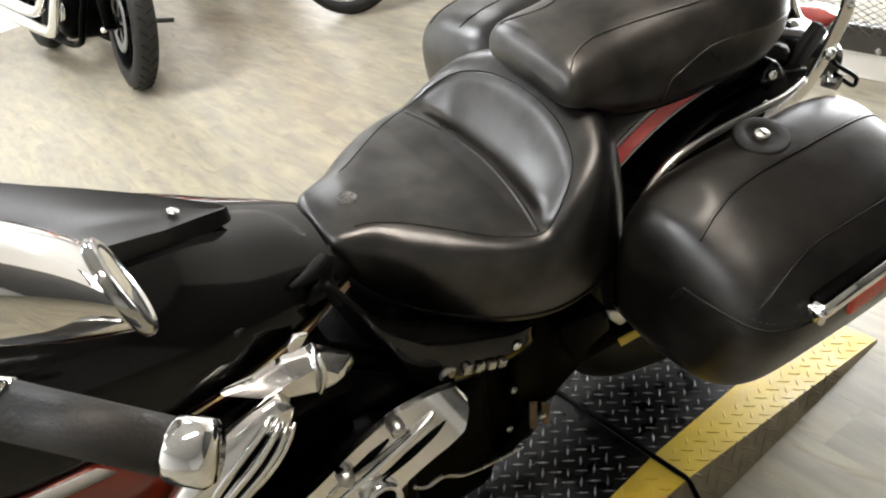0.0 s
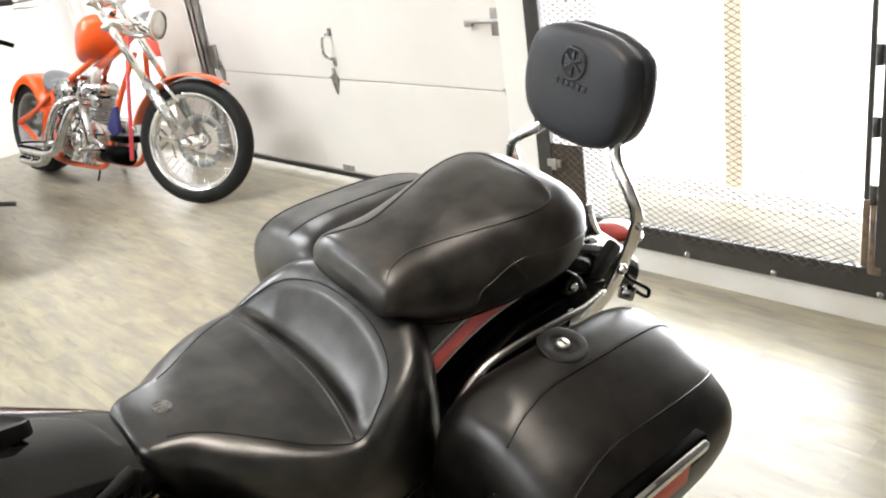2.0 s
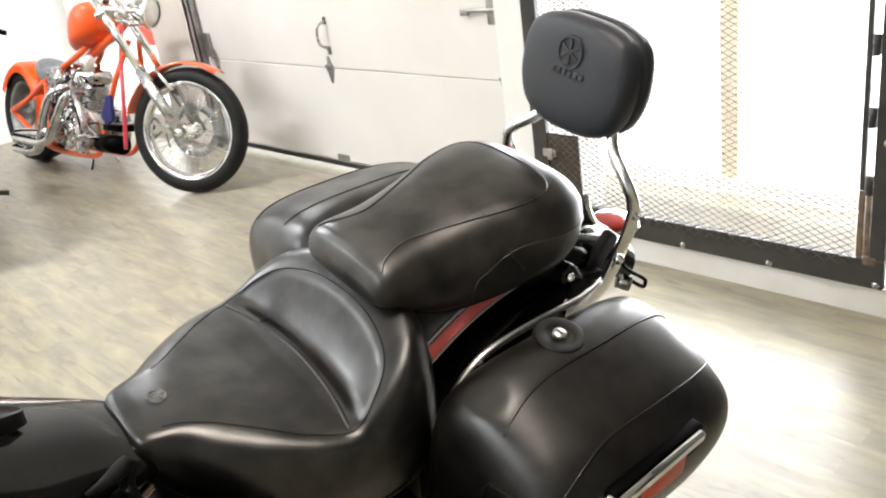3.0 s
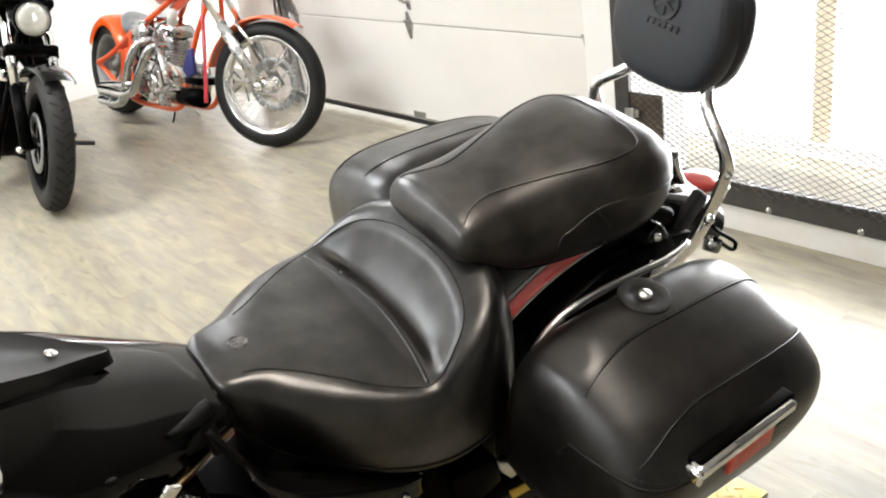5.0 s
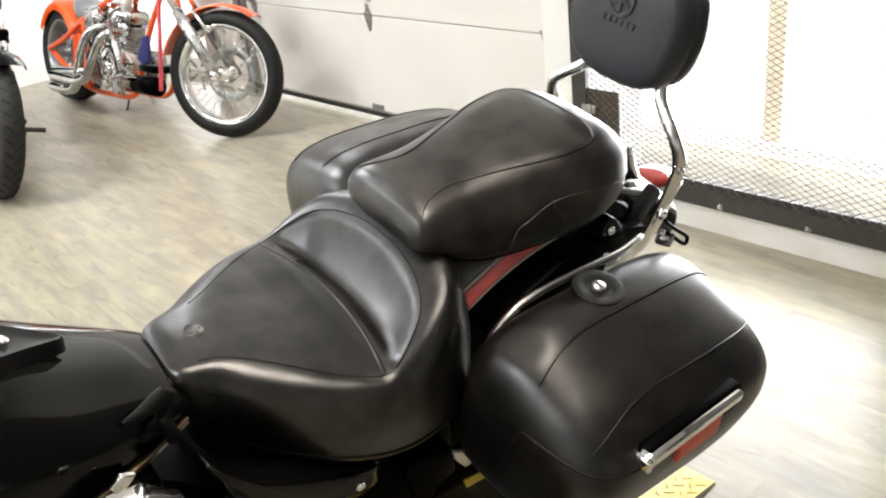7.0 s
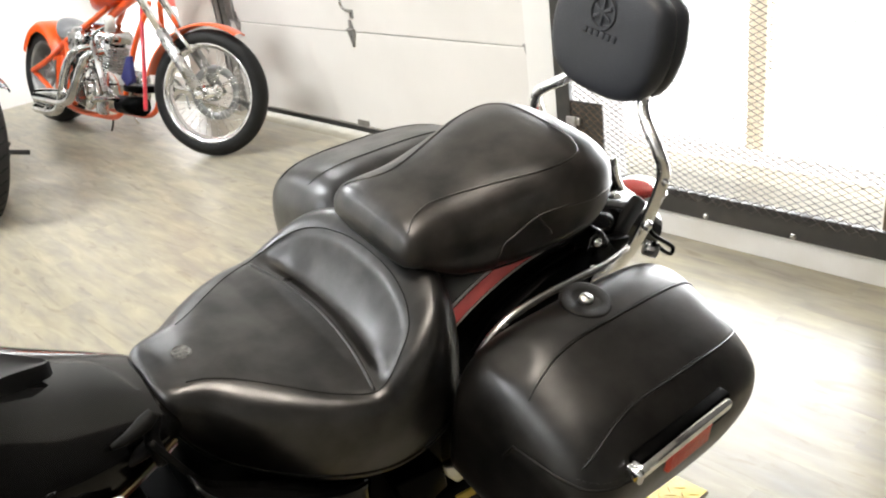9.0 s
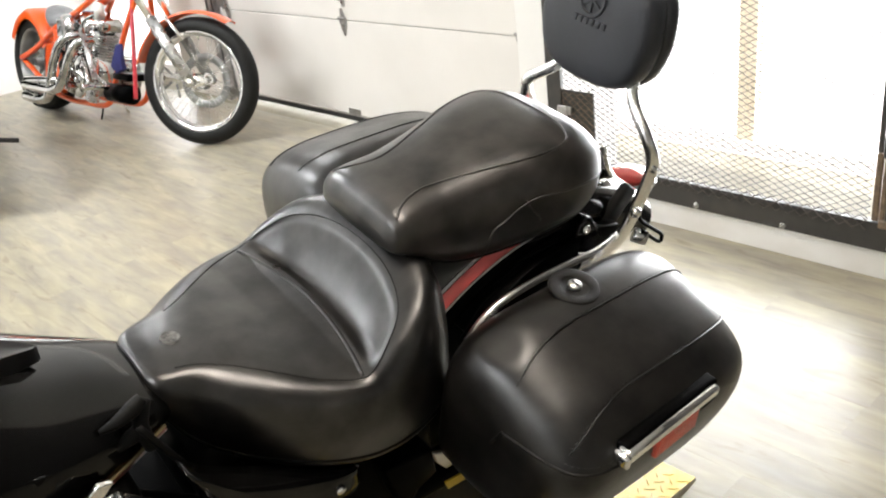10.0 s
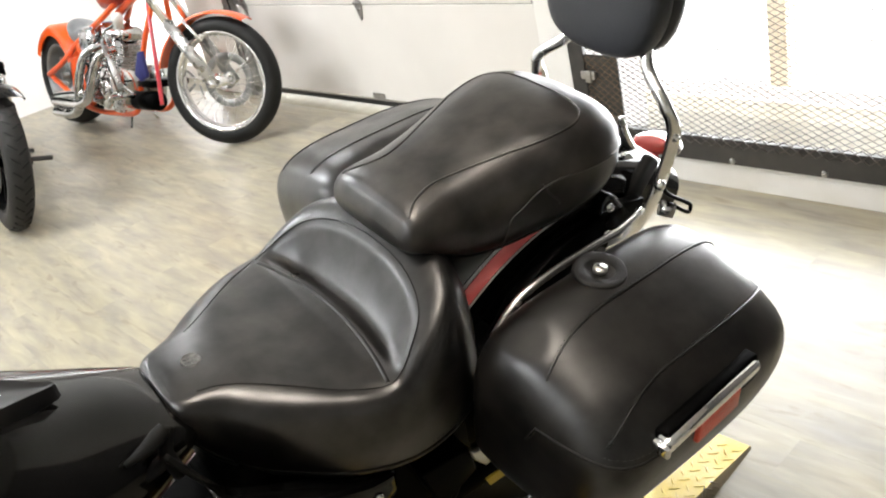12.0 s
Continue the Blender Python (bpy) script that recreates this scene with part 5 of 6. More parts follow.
    part("exhaust_pipe", tube([(-0.1, 0.2, 0.3), (0.2, 0.22, 0.25), (0.7, 0.24, 0.27), (1.2, 0.25, 0.30)], [0.03, 0.035, 0.05, 0.05], 16), CHROME, bike)
    part("fork_leg", tube([(-0.52, -0.11, 0.95), (-0.90, -0.11, 0.325)], 0.028, 12, smooth=0), CHROME, bike)
    part("fork_leg", tube([(-0.52, 0.11, 0.95), (-0.90, 0.11, 0.325)], 0.028, 12, smooth=0), CHROME, bike)
    part("front_fender", loft([[Vector((-0.9 + math.cos(a) * 0.36, y, 0.325 + math.sin(a) * 0.36)) for y in (-0.08, -0.04, 0.0, 0.04, 0.08)] for a in np.linspace(0.2, 2.9, 24)], closed=False), PAINT, bike)


engine()

# ---- the display ramp under the motorcycle ----
def ramp():
    r = thing("display_ramp", Matrix(), "black and yellow tread-plate display ramp on the floor", "ramp")
    X0, XJ, X1, Y0, YB, Y1, Z = -1.2, 0.748, 1.34, 0.849, 0.932, 1.66, 0.068

    def z_at(x):
        return Z if x <= XJ else Z + (0.006 - Z) * (x - XJ) / (X1 - XJ)

    def paint_edge(x):
        """Where the yellow border ends, a little out of square."""
        return YB + 0.09 * (x - XJ)

    def plate(name, xa, xb, ya, yb, m, lab=""):
        own = bmesh.new()
        top = [own.verts.new((x, y + paint_edge(x) - YB if y == YB else y, z_at(x))) for x, y in ((xa, ya), (xb, ya), (xb, yb), (xa, yb))]
        bot = [own.verts.new((v.co.x, v.co.y, max(0.0, v.co.z - 0.006))) for v in top]
        own.faces.new(top)
        own.faces.new(bot[::-1])
        for i in range(4):
            own.faces.new((top[i], bot[i], bot[(i + 1) % 4], top[(i + 1) % 4]))
        return part(name, own, m, r, lab, smooth=False)
    pf = plate("platform_plate", X0, XJ - 0.006, YB, Y1 - 0.08, PLATE_BLACK)
    py = plate("platform_border", X0, XJ - 0.006, Y0, YB, PLATE_YELLOW, "yellow painted border")
    rb = plate("ramp_plate", XJ + 0.006, X1, YB, Y1 - 0.08, PLATE_BLACK)
    ry = plate("ramp_border", XJ + 0.006, X1, Y0, YB, PLATE_YELLOW, "yellow painted border")
    plate("far_border", X0, X1 - 0.001, Y1 - 0.08, Y1, PLATE_YELLOW)
    line = [X0, XJ, X1]
    own = loft([[Vector((x, Y0, z_at(x) - 0.002)), Vector((x, Y0 - 0.5 * z_at(x), 0.0)), Vector((x, Y0 + 0.004, 0.0)), Vector((x, Y0 + 0.004, z_at(x) - 0.002))] for x in line])
    sd = part("side_skirt", own, PLATE_EDGE, r, "scuffed tread-plate side", smooth=False)
    own = slab([(X0, 0), (X1, 0), (X1, 0.004), (XJ, Z - 0.002), (X0, Z - 0.002)], (Y1, Y1 + 0.004), "y")
    part("side_skirt", own, PLATE_EDGE, r, smooth=False)
    part("hinge_rod", tube([(XJ - 0.002, Y0 - 0.040, 0.006), (XJ, Y0 - 0.006, Z - 0.006), (XJ, Y0 + 0.004, Z + 0.002), (XJ, Y1, Z + 0.001)], 0.005, 8, smooth=0), BLACKMETAL, r, "black hinge rod")
    # raised treads in alternating directions
    def tread(m, bm, mm):
        L, w, h = 0.0140, 0.0025, 0.0014
        pts = [(-L, 0, 0), (0, -w, 0), (L, 0, 0), (0, w, 0)]
        base = [bm.verts.new(mm @ Vector(p)) for p in pts]
        tops = [bm.verts.new(mm @ Vector((x * 0.6, y * 0.5, h))) for x, y, z in pts]
        bm.faces.new(tops)
        for i in range(4):
            bm.faces.new((base[i], base[(i + 1) % 4], tops[(i + 1) % 4], tops[i]))
    for par, xa, xb, ya, yb, mm in ((pf, 0.2, XJ - 0.02, YB + 0.012, 1.5, PLATE_WORN), (py, 0.2, XJ - 0.02, Y0 + 0.012, YB - 0.008, PLATE_YELLOW),
                                    (rb, XJ + 0.02, X1 - 0.01, YB + 0.012, 1.5, PLATE_WORN), (ry, XJ + 0.02, X1 - 0.01, Y0 + 0.012, YB - 0.008, PLATE_YELLOW)):
        bm = bmesh.new()
        P = 0.0180
        for i in range(int((xb - xa) / P)):
            for j in range(int((yb - ya) / (2 * P)) + 1):
                x = xa + i * P
                y = (ya if ya < YB else paint_edge(x) + 0.012) + (2 * j + i % 2) * P
                if y > (yb if yb > YB else paint_edge(x) - 0.008):
                    continue
                slope = 0 if xa < XJ else math.degrees(math.atan2(Z - 0.006, X1 - XJ))
                tread(None, bm, pose(x, y, z_at(x), 0, slope, 45 if i % 2 else -45))
        tagged(part("raised_tread", bm, mm, par, smooth=False), kind="stuff")
    bm = bmesh.new()
    for i in range(60):
        x = 0.3 + i * 0.0175
        for share in (0.2, 0.45, 0.7, 0.92):
            z = z_at(x) * share
            if z_at(x) > 0.02 and (share in (0.45, 0.92)) == bool(i % 2):
                tread(None, bm, Matrix.Translation((x, Y0 - 0.5 * (z_at(x) - z) - 0.0005, z)) @ pose(0, 0, 0, 63, 0, 0) @ pose(0, 0, 0, 0, 0, 45 if i % 4 < 2 else -45))
    tagged(part("raised_tread", bm, PLATE_EDGE, sd, smooth=False), kind="stuff")


ramp()

# ---- the other motorcycles ----
def spoked_wheel(parent, name, r, w, rim_r, nspokes, m, rim_mat=CHROME, disc=0, tyre_mat=RUBBER):
    wh = new(name)
    wh.parent = parent
    wh.matrix_local = m
    part("tyre", lathe([(rim_r - 0.006, -w * 0.34), (rim_r + 0.012, -w * 0.46), (rim_r + (r - rim_r) * 0.5, -w * 0.5), (r - 0.018, -w * 0.38), (r - 0.003, -w * 0.16), (r, 0), (r - 0.003, w * 0.16), (r - 0.018, w * 0.38),
                        (rim_r + (r - rim_r) * 0.5, w * 0.5), (rim_r + 0.012, w * 0.46), (rim_r - 0.006, w * 0.34)], 72, "y"), tyre_mat, wh)
    part("rim", lathe([(rim_r + 0.004, -w * 0.42), (rim_r - 0.004, -w * 0.44), (rim_r - 0.014, -w * 0.34), (rim_r - 0.022, -w * 0.15), (rim_r - 0.022, w * 0.15), (rim_r - 0.014, w * 0.34), (rim_r - 0.004, w * 0.44), (rim_r + 0.004, w * 0.42)], 72, "y"), rim_mat, wh)
    part("hub", lathe([(0.0, -0.075), (0.028, -0.075), (0.03, -0.05), (0.046, -0.042), (0.046, -0.034), (0.026, -0.025), (0.026, 0.025), (0.046, 0.034), (0.046, 0.042), (0.03, 0.05), (0.028, 0.075), (0, 0.075)], 28, "y"), rim_mat, wh)
    if nspokes:
        Ls = rim_r - 0.02
        bm = tube([(0.038, 0, 0), (Ls, 0, 0)], 0.0017, 5, smooth=0)
        me = mesh_of("spoke", bm, rim_mat)
        for k in range(nspokes):
            a = 2 * math.pi * k / nspokes
            side = 1 if k % 2 else -1
            cross = 0.62 if (k // 2) % 2 else -0.62
            p0 = Vector((math.cos(a + cross) * 0.044, side * 0.038, math.sin(a + cross) * 0.044))
            p1 = Vector((math.cos(a) * (rim_r - 0.018), side * 0.004, math.sin(a) * (rim_r - 0.018)))
            d = p1 - p0
            q = d.to_track_quat("X", "Z").to_matrix().to_4x4()
            spread("spoke", me, wh, Matrix.Translation(p0) @ q @ Matrix.Diagonal((d.length / Ls, 1, 1, 1)) @ Matrix.Translation((-0.0, 0, 0)))
    else:
        for k in range(10):
            part("spoke", box((0.03, -0.012, -0.010), (rim_r - 0.012, 0.012, 0.010), 0.004, m=pose(0, 0, 0, 0, 36 * k, 0)), rim_mat, wh)
    if disc:
        s = disc
        bm = lathe([(0.105, s * 0.052), (0.145, s * 0.052), (0.147, s * 0.055), (0.145, s * 0.058), (0.105, s * 0.058), (0.103, s * 0.055), (0.105, s * 0.052)], 40, "y")
        part("brake_disc", bm, ALLOY, wh, "steel brake disc")
        for k in range(5):
            part("disc_arm", box((0.028, s * 0.055 - 0.002, -0.007), (0.106, s * 0.055 + 0.002, 0.007), 0.001, m=pose(0, 0, 0, 0, 72 * k, 0)), ALLOY, wh)
    return wh


def chopper():
    """Orange chopper; x forward, y to its left, z up, standing at its front wheel's foot."""
    c = thing("orange_chopper", pose(2.044, 4.293, 0.004, -14, 0, -85.5), "orange chopper with chrome engine and tall spoked front wheel", "motorcycle")
    steer = 27.5
    R = 0.334
    fw = Matrix.Translation((0, 0, R)) @ pose(0, 0, 0, 0, 0, steer)
    spoked_wheel(c, "front_wheel", R, 0.095, 0.258, 40, fw, disc=1)
    spoked_wheel(c, "rear_wheel", 0.315, 0.20, 0.21, 0, pose(-1.82, 0, 0.315), ALLOY)
    # fork, turned with the wheel
    S = pose(0, 0, 0, 0, 0, steer)
    for s in (-1, 1):
        a, b = Vector((0.0, s * 0.105, R)), Vector((-0.53, s * 0.105, 1.08))
        mid = a.lerp(b, 0.42)
        leg = part("fork_slider", tube([S @ a.lerp(b, -0.02), S @ mid], [0.030, 0.031], 16, smooth=0), ALLOY if s > 0 else STEEL, c)
        part("fork_tube", tube([S @ mid, S @ b], 0.0215, 14, smooth=0), CHROME, c, "chrome fork tube")
        part("axle_cap", lathe([(0, -0.035), (0.02, -0.033), (0.024, -0.02), (0.024, 0.02), (0.02, 0.033), (0, 0.035)], 16, "y", m=S @ Matrix.Translation(a)), CHROME, c)
    for t in (0.80, 0.97):
        p = Vector((0, 0, R)).lerp(Vector((-0.53, 0, 1.08)), t)
        part("fork_clamp", box((-0.035, -0.14, -0.018), (0.05, 0.14, 0.018), 0.012, m=S @ Matrix.Translation(p) @ pose(0, 0, 0, 0, -36, 0)), CHROME, c)
    # front fender
    rings = []
    for a in np.linspace(radians(60), radians(168), 26):
        rings.append([S @ Vector((math.cos(a) * rr, y, R + math.sin(a) * rr)) for y, rr in ((-0.054, 0.350), (-0.055, 0.358), (-0.04, 0.364), (0, 0.367), (0.04, 0.364), (0.055, 0.358), (0.054, 0.350))])
    ff = part("front_fender", loft(rings, closed=False), ORANGE, c)
    for s in (-1, 1):
        part("fender_stay", tube([S @ Vector((-0.05, s * 0.085, 0.55)), S @ Vector((-0.16, s * 0.075, 0.66))], 0.01, 8, smooth=0), CHROME, c)
    # handlebar and headlamp
    hb = [(-0.53, 0, 1.11), (-0.55, -0.12, 1.12), (-0.60, -0.24, 1.09), (-0.73, -0.40, 1.035), (-0.83, -0.50, 1.01)]
    part("handlebar", tube([S @ Vector(p) for p in hb], 0.0125, 12), CHROME, c)
    part("rubber_grip", tube([S @ Vector(p) for p in ((-0.75, -0.42, 1.028), (-0.84, -0.51, 1.008))], 0.018, 12, smooth=0), GRIP, c)
    hb2 = [(x, -y, z) for x, y, z in hb]
    part("handlebar", tube([S @ Vector(p) for p in hb2], 0.0125, 12), CHROME, c)
    part("rubber_grip", tube([S @ Vector(p) for p in ((-0.75, 0.42, 1.028), (-0.84, 0.51, 1.008))], 0.018, 12, smooth=0), GRIP, c)
    part("lever", tube([S @ Vector(p) for p in ((-0.62, -0.30, 1.06), (-0.63, -0.40, 1.01), (-0.69, -0.49, 0.99))], [0.008, 0.006, 0.005], 8), CHROME, c)
    part("riser", tube([S @ Vector((-0.50, -0.08, 1.02)), S @ Vector((-0.53, -0.08, 1.14))], 0.012, 8, smooth=0), CHROME, c)
    part("riser", tube([S @ Vector((-0.50, 0.08, 1.02)), S @ Vector((-0.53, 0.08, 1.14))], 0.012, 8, smooth=0), CHROME, c)
    H = S @ pose(-0.22, 0, 0.945, 0, 6, 0)
    hl = part("headlamp", lathe([(0.0, -0.13), (0.03, -0.125), (0.055, -0.09), (0.074, -0.04), (0.084, 0.0), (0.088, 0.012), (0.084, 0.024), (0.076, 0.024)], 36, "x", m=H), CHROME, c, "chrome bullet headlamp")
    part("headlamp_lens", lathe([(0.0, 0.030), (0.045, 0.028), (0.076, 0.018), (0.076, 0.008), (0, 0.008)], 32, "x", m=H), LENS, hl)
    part("lamp_stem", tube([S @ Vector((-0.42, 0, 0.91)), S @ Vector((-0.34, 0, 0.885)), S @ Vector((-0.27, 0, 0.89))], 0.014, 8), CHROME, c)
    # tank
    xs, W, T, B = [-0.57, -0.60, -0.68, -0.80, -0.93, -1.04, -1.10], [0.05, 0.10, 0.145, 0.15, 0.115, 0.06, 0.02], [0.93, 0.985, 1.02, 0.99, 0.90, 0.80, 0.76], [0.86, 0.82, 0.78, 0.755, 0.74, 0.73, 0.735]
    rings = []
    for p in curve([(x, w, t) for x, w, t in zip(xs, W, T)], 5):
        b = float(np.interp(-p.x, [-x for x in xs], B))
        zc, hz = (p.z + b) / 2, (p.z - b) / 2
        rings.append([Vector((p.x, max(0.01, p.y) * power(math.cos(a), 0.75), zc + hz * power(math.sin(a), 0.55))) for a in (2 * math.pi * k / 28 for k in range(28))])
    tk = part("fuel_tank", loft(rings), ORANGE, c, "glossy orange fuel tank")
    part("filler_cap", lathe([(0, 0.012), (0.026, 0.010), (0.03, 0), (0, 0)], 20, "z", m=pose(-0.72, -0.05, 1.008, -14, 0, 0)), CHROME, tk)
    part("tank_strap", tube([(-0.93, -0.09, 0.86), (-0.99, -0.07, 0.79), (-1.0, -0.02, 0.755)], 0.012, 8), STEEL, tk)
    # frame
    for s in (-1, 1):
        y = s * 0.11
        fr = part("frame_rail", tube([(-0.42, s * 0.03, 0.80), (-0.52, y * 0.8, 0.55), (-0.64, y, 0.25), (-0.74, y, 0.14), (-1.0, y, 0.12), (-1.5, y, 0.14), (-2.0, s * 0.13, 0.32)], 0.017, 10), ORANGE, c)
        part("seat_tube", tube([(-0.95, s * 0.05, 0.76), (-1.15, s * 0.09, 0.66), (-1.45, s * 0.115, 0.55), (-1.75, s * 0.13, 0.42), (-2.02, s * 0.14, 0.335)], 0.018, 10), ORANGE, c)
        part("upright_tube", tube([(-1.46, s * 0.12, 0.54), (-1.42, s * 0.12, 0.35), (-1.40, s * 0.11, 0.15)], 0.017, 10), ORANGE, c)
    part("down_tube", tube([(-0.50, -0.02, 0.92), (-0.47, -0.06, 0.72), (-0.38, -0.10, 0.36), (-0.34, -0.12, 0.20)], 0.0125, 10), PINKRED, c, "red painted down tube")
    part("backbone", tube([(-0.42, 0, 0.93), (-0.75, 0, 0.80), (-1.05, 0, 0.70)], 0.025, 10), ORANGE, c)
    part("side_plate", slab([(-1.40, 0.30), (-1.40, 0.17), (-1.57, 0.17), (-1.66, 0.24), (-1.63, 0.44), (-1.52, 0.46)], (-0.13, -0.10), "y", 0.01), ORANGE, c)
    # engine
    e = part("crankcase", lathe([(0, -0.13), (0.12, -0.125), (0.15, -0.09), (0.155, 0.09), (0.12, 0.125), (0, 0.13)], 32, "y", m=pose(-1.02, 0, 0.30)), DULLCHROME, c, "polished V-twin engine")
    part("cam_cover", lathe([(0, -0.045), (0.05, -0.042), (0.08, -0.03), (0.095, 0.0), (0, 0.0)], 28, "y", m=pose(-0.98, -0.13, 0.32)), DULLCHROME, e)
    part("gearbox", box((-1.42, -0.12, 0.18), (-1.16, 0.10, 0.38), 0.03), BLACKMETAL, c)
    for tilt, x in ((22, -0.96), (-22, -1.09)):
        M = pose(x, 0, 0.40, 0, tilt, 0)
        part("cylinder", lathe([(0.06, 0.0), (0.06, 0.17), (0, 0.17), (0, 0)], 20, "z", m=M), BLACKMETAL, e)
        for k in range(9):
            part("cooling_fin", lathe([(0.055, 0.0), (0.090, 0.001), (0.090, 0.005), (0.055, 0.006)], 24, "z", m=M @ pose(0, 0, 0.012 + k * 0.018)), STEEL, e)
        part("rocker_box", box((-0.085, -0.075, 0.175), (0.085, 0.075, 0.255), 0.025, m=M), DULLCHROME, e)
        for dx in (-0.025, 0.025):
            part("pushrod_tube", tube([M @ Vector((dx, -0.09, -0.05)), M @ Vector((dx * 0.6, -0.085, 0.19))], 0.009, 8, smooth=0), DULLCHROME, e)
    ac = part("air_cleaner", lathe([(0, -0.07), (0.05, -0.068), (0.075, -0.055), (0.085, -0.02), (0.075, 0.0), (0, 0)], 32, "y", m=pose(-1.20, -0.115, 0.555)), DULLCHROME, c)
    for k in range(7):
        part("cleaner_rib", box((-0.05 + k * 0.015, -0.076, -0.05), (-0.044 + k * 0.015, -0.06, 0.05), 0.002, m=pose(-1.20, -0.115, 0.555)), STEEL, ac)
    part("oil_tank", lathe([(0, -0.12), (0.075, -0.115), (0.09, -0.09), (0.09, 0.09), (0.075, 0.115), (0, 0.12)], 28, "y", m=pose(-1.40, 0, 0.50)), STEEL, c)
    part("primary_cover", box((-1.45, 0.13, 0.18), (-0.90, 0.20, 0.38), 0.05), DULLCHROME, c)
    for k, (x, z0, z1) in enumerate(((-0.93, 0.50, 0.185), (-1.12, 0.52, 0.115))):
        pts = [(x + 0.02, -0.10, z0), (x - 0.02, -0.20, z0 - 0.03), (x - 0.10, -0.235, z0 - 0.16), (x - 0.20, -0.24, z1 + 0.04), (x - 0.36, -0.24, z1), (-1.52, -0.24, z1), (-1.70, -0.24, z1 + 0.005)]
        ex = part("exhaust_pipe", tube(pts, [0.024, 0.026, 0.028, 0.030, 0.032, 0.034, 0.034], 16), DULLCHROME, c, "polished chrome exhaust pipe")
    part("exhaust_pipe", tube([(-1.20, -0.235, 0.245), (-1.5, -0.235, 0.230), (-1.69, -0.235, 0.215)], 0.026, 14), DULLCHROME, c)
    part("starter_motor", tube([(-0.42, -0.10, 0.215), (-0.66, -0.12, 0.215)], 0.055, 16, smooth=0), BLACKMETAL, c)
    part("forward_control", tube([(-0.62, -0.13, 0.24), (-0.60, -0.24, 0.25), (-0.60, -0.32, 0.25)], [0.014, 0.014, 0.018], 10), DULLCHROME, c)
    part("brake_rod", tube([(-0.63, -0.22, 0.26), (-0.86, -0.20, 0.56)], 0.018, 8, smooth=0), STEEL, c)
    part("wheel_shroud", box((-0.90, -0.19, 0.14), (-0.78, -0.14, 0.26), 0.02), STEEL, c)
    part("oil_cooler", box((-0.62, -0.13, 0.29), (-0.42, 0.11, 0.33), 0.01), BLACKMETAL, c)
    part("blue_cloth", slab([(-0.42, 0.50), (-0.47, 0.49), (-0.55, 0.37), (-0.48, 0.33), (-0.39, 0.36)], (-0.17, -0.145), "y", 0.006), BLUE, c, "dark blue cloth tied to the frame")
    part("engine_mount", box((-1.24, -0.02, 0.22), (-0.96, 0.08, 0.58), 0.02), ALLOY, c)
    part("belt_guard", slab([(-1.36, 0.20), (-1.30, 0.36), (-1.12, 0.40), (-0.94, 0.34), (-0.90, 0.22), (-1.04, 0.15)], (-0.165, -0.14), "y", 0.01), DULLCHROME, c, "chrome side cover with round cap")
    for x, z, r in ((-1.22, 0.29, 0.05), (-1.00, 0.27, 0.06), (-1.10, 0.36, 0.03)):
        part("round_cap", lathe([(0, -0.022), (r * 0.6, -0.020), (r * 0.9, -0.012), (r, 0.004), (0, 0.004)], 24, "y", m=pose(x, -0.168, z)), CHROME, c)
    part("carburettor", box((-1.12, -0.12, 0.50), (-0.98, -0.03, 0.60), 0.02), DULLCHROME, c)
    part("intake_pipe", tube([(-0.92, -0.04, 0.58), (-1.04, -0.10, 0.60), (-1.16, -0.05, 0.60)], 0.022, 12), CHROME, c)
    for k, (xa, za, xb, zb) in enumerate(((-0.70, 0.22, -0.95, 0.40), (-1.30, 0.50, -1.06, 0.28), (-0.80, 0.66, -1.02, 0.50), (-1.25, 0.42, -1.36, 0.22))):
        part("oil_hose", tube([(xa, -0.10, za), ((xa + xb) / 2, -0.165, (za + zb) / 2 + 0.02), (xb, -0.12, zb)], 0.009, 8), DARKPLASTIC if k % 2 else DULLCHROME, c)
    part("white_bottle", lathe([(0, 0), (0.03, 0), (0.032, 0.07), (0.02, 0.09), (0, 0.095)], 16, "z", m=pose(-0.66, -0.17, 0.62)), LENS, c)
    part("drain_hook", tube([(-0.93, -0.06, 0.12), (-0.93, -0.07, 0.06), (-0.95, -0.07, 0.03)], 0.006, 6), BLACKMETAL, c)
    # seat, rear fender
    bm = ball((-1.54, 0, 0.57), (0.19, 0.13, 0.05), seg=24)
    for v in bm.verts:
        v.co.z += max(0.0, (-v.co.x - 1.54)) * 0.45 + (0.015 if v.co.z > 0.57 else 0)
    part("solo_seat", bm, GREYSEAT, c, "grey vinyl solo seat")
    rings = []
    for a in np.linspace(radians(20), radians(152), 26):
        rings.append([Vector((-1.935 + math.cos(a) * rr, y, 0.315 + math.sin(a) * rr)) for y, rr in ((-0.125, 0.27), (-0.13, 0.31), (-0.10, 0.338), (0, 0.346), (0.10, 0.338), (0.13, 0.31), (0.125, 0.27))])
    part("rear_fender", loft(rings, closed=False), ORANGE, c)
    part("kick_stand", tube([(-1.1, 0.13, 0.12), (-1.15, 0.28, -0.06)], 0.012, 8, smooth=0), CHROME, c)
    for ob in [tk] + list(tk.children):
        ob.data.transform(Matrix.Translation((-0.40, 0, 0.0)) @ Matrix.Diagonal((0.72, 1, 1, 1)))
    for ob in [e] + list(e.children):
        ob.data.transform(Matrix.Translation((-0.08, 0, 0)))
    # the frame and engine sit within the shorter wheelbase
    front = ("front_", "fork_", "axle", "fender_stay", "handlebar", "rubber_grip", "lever", "riser", "headlamp", "lamp_stem", "rear_wheel", "tyre", "rim", "hub", "spoke", "brake_disc")
    done = set()
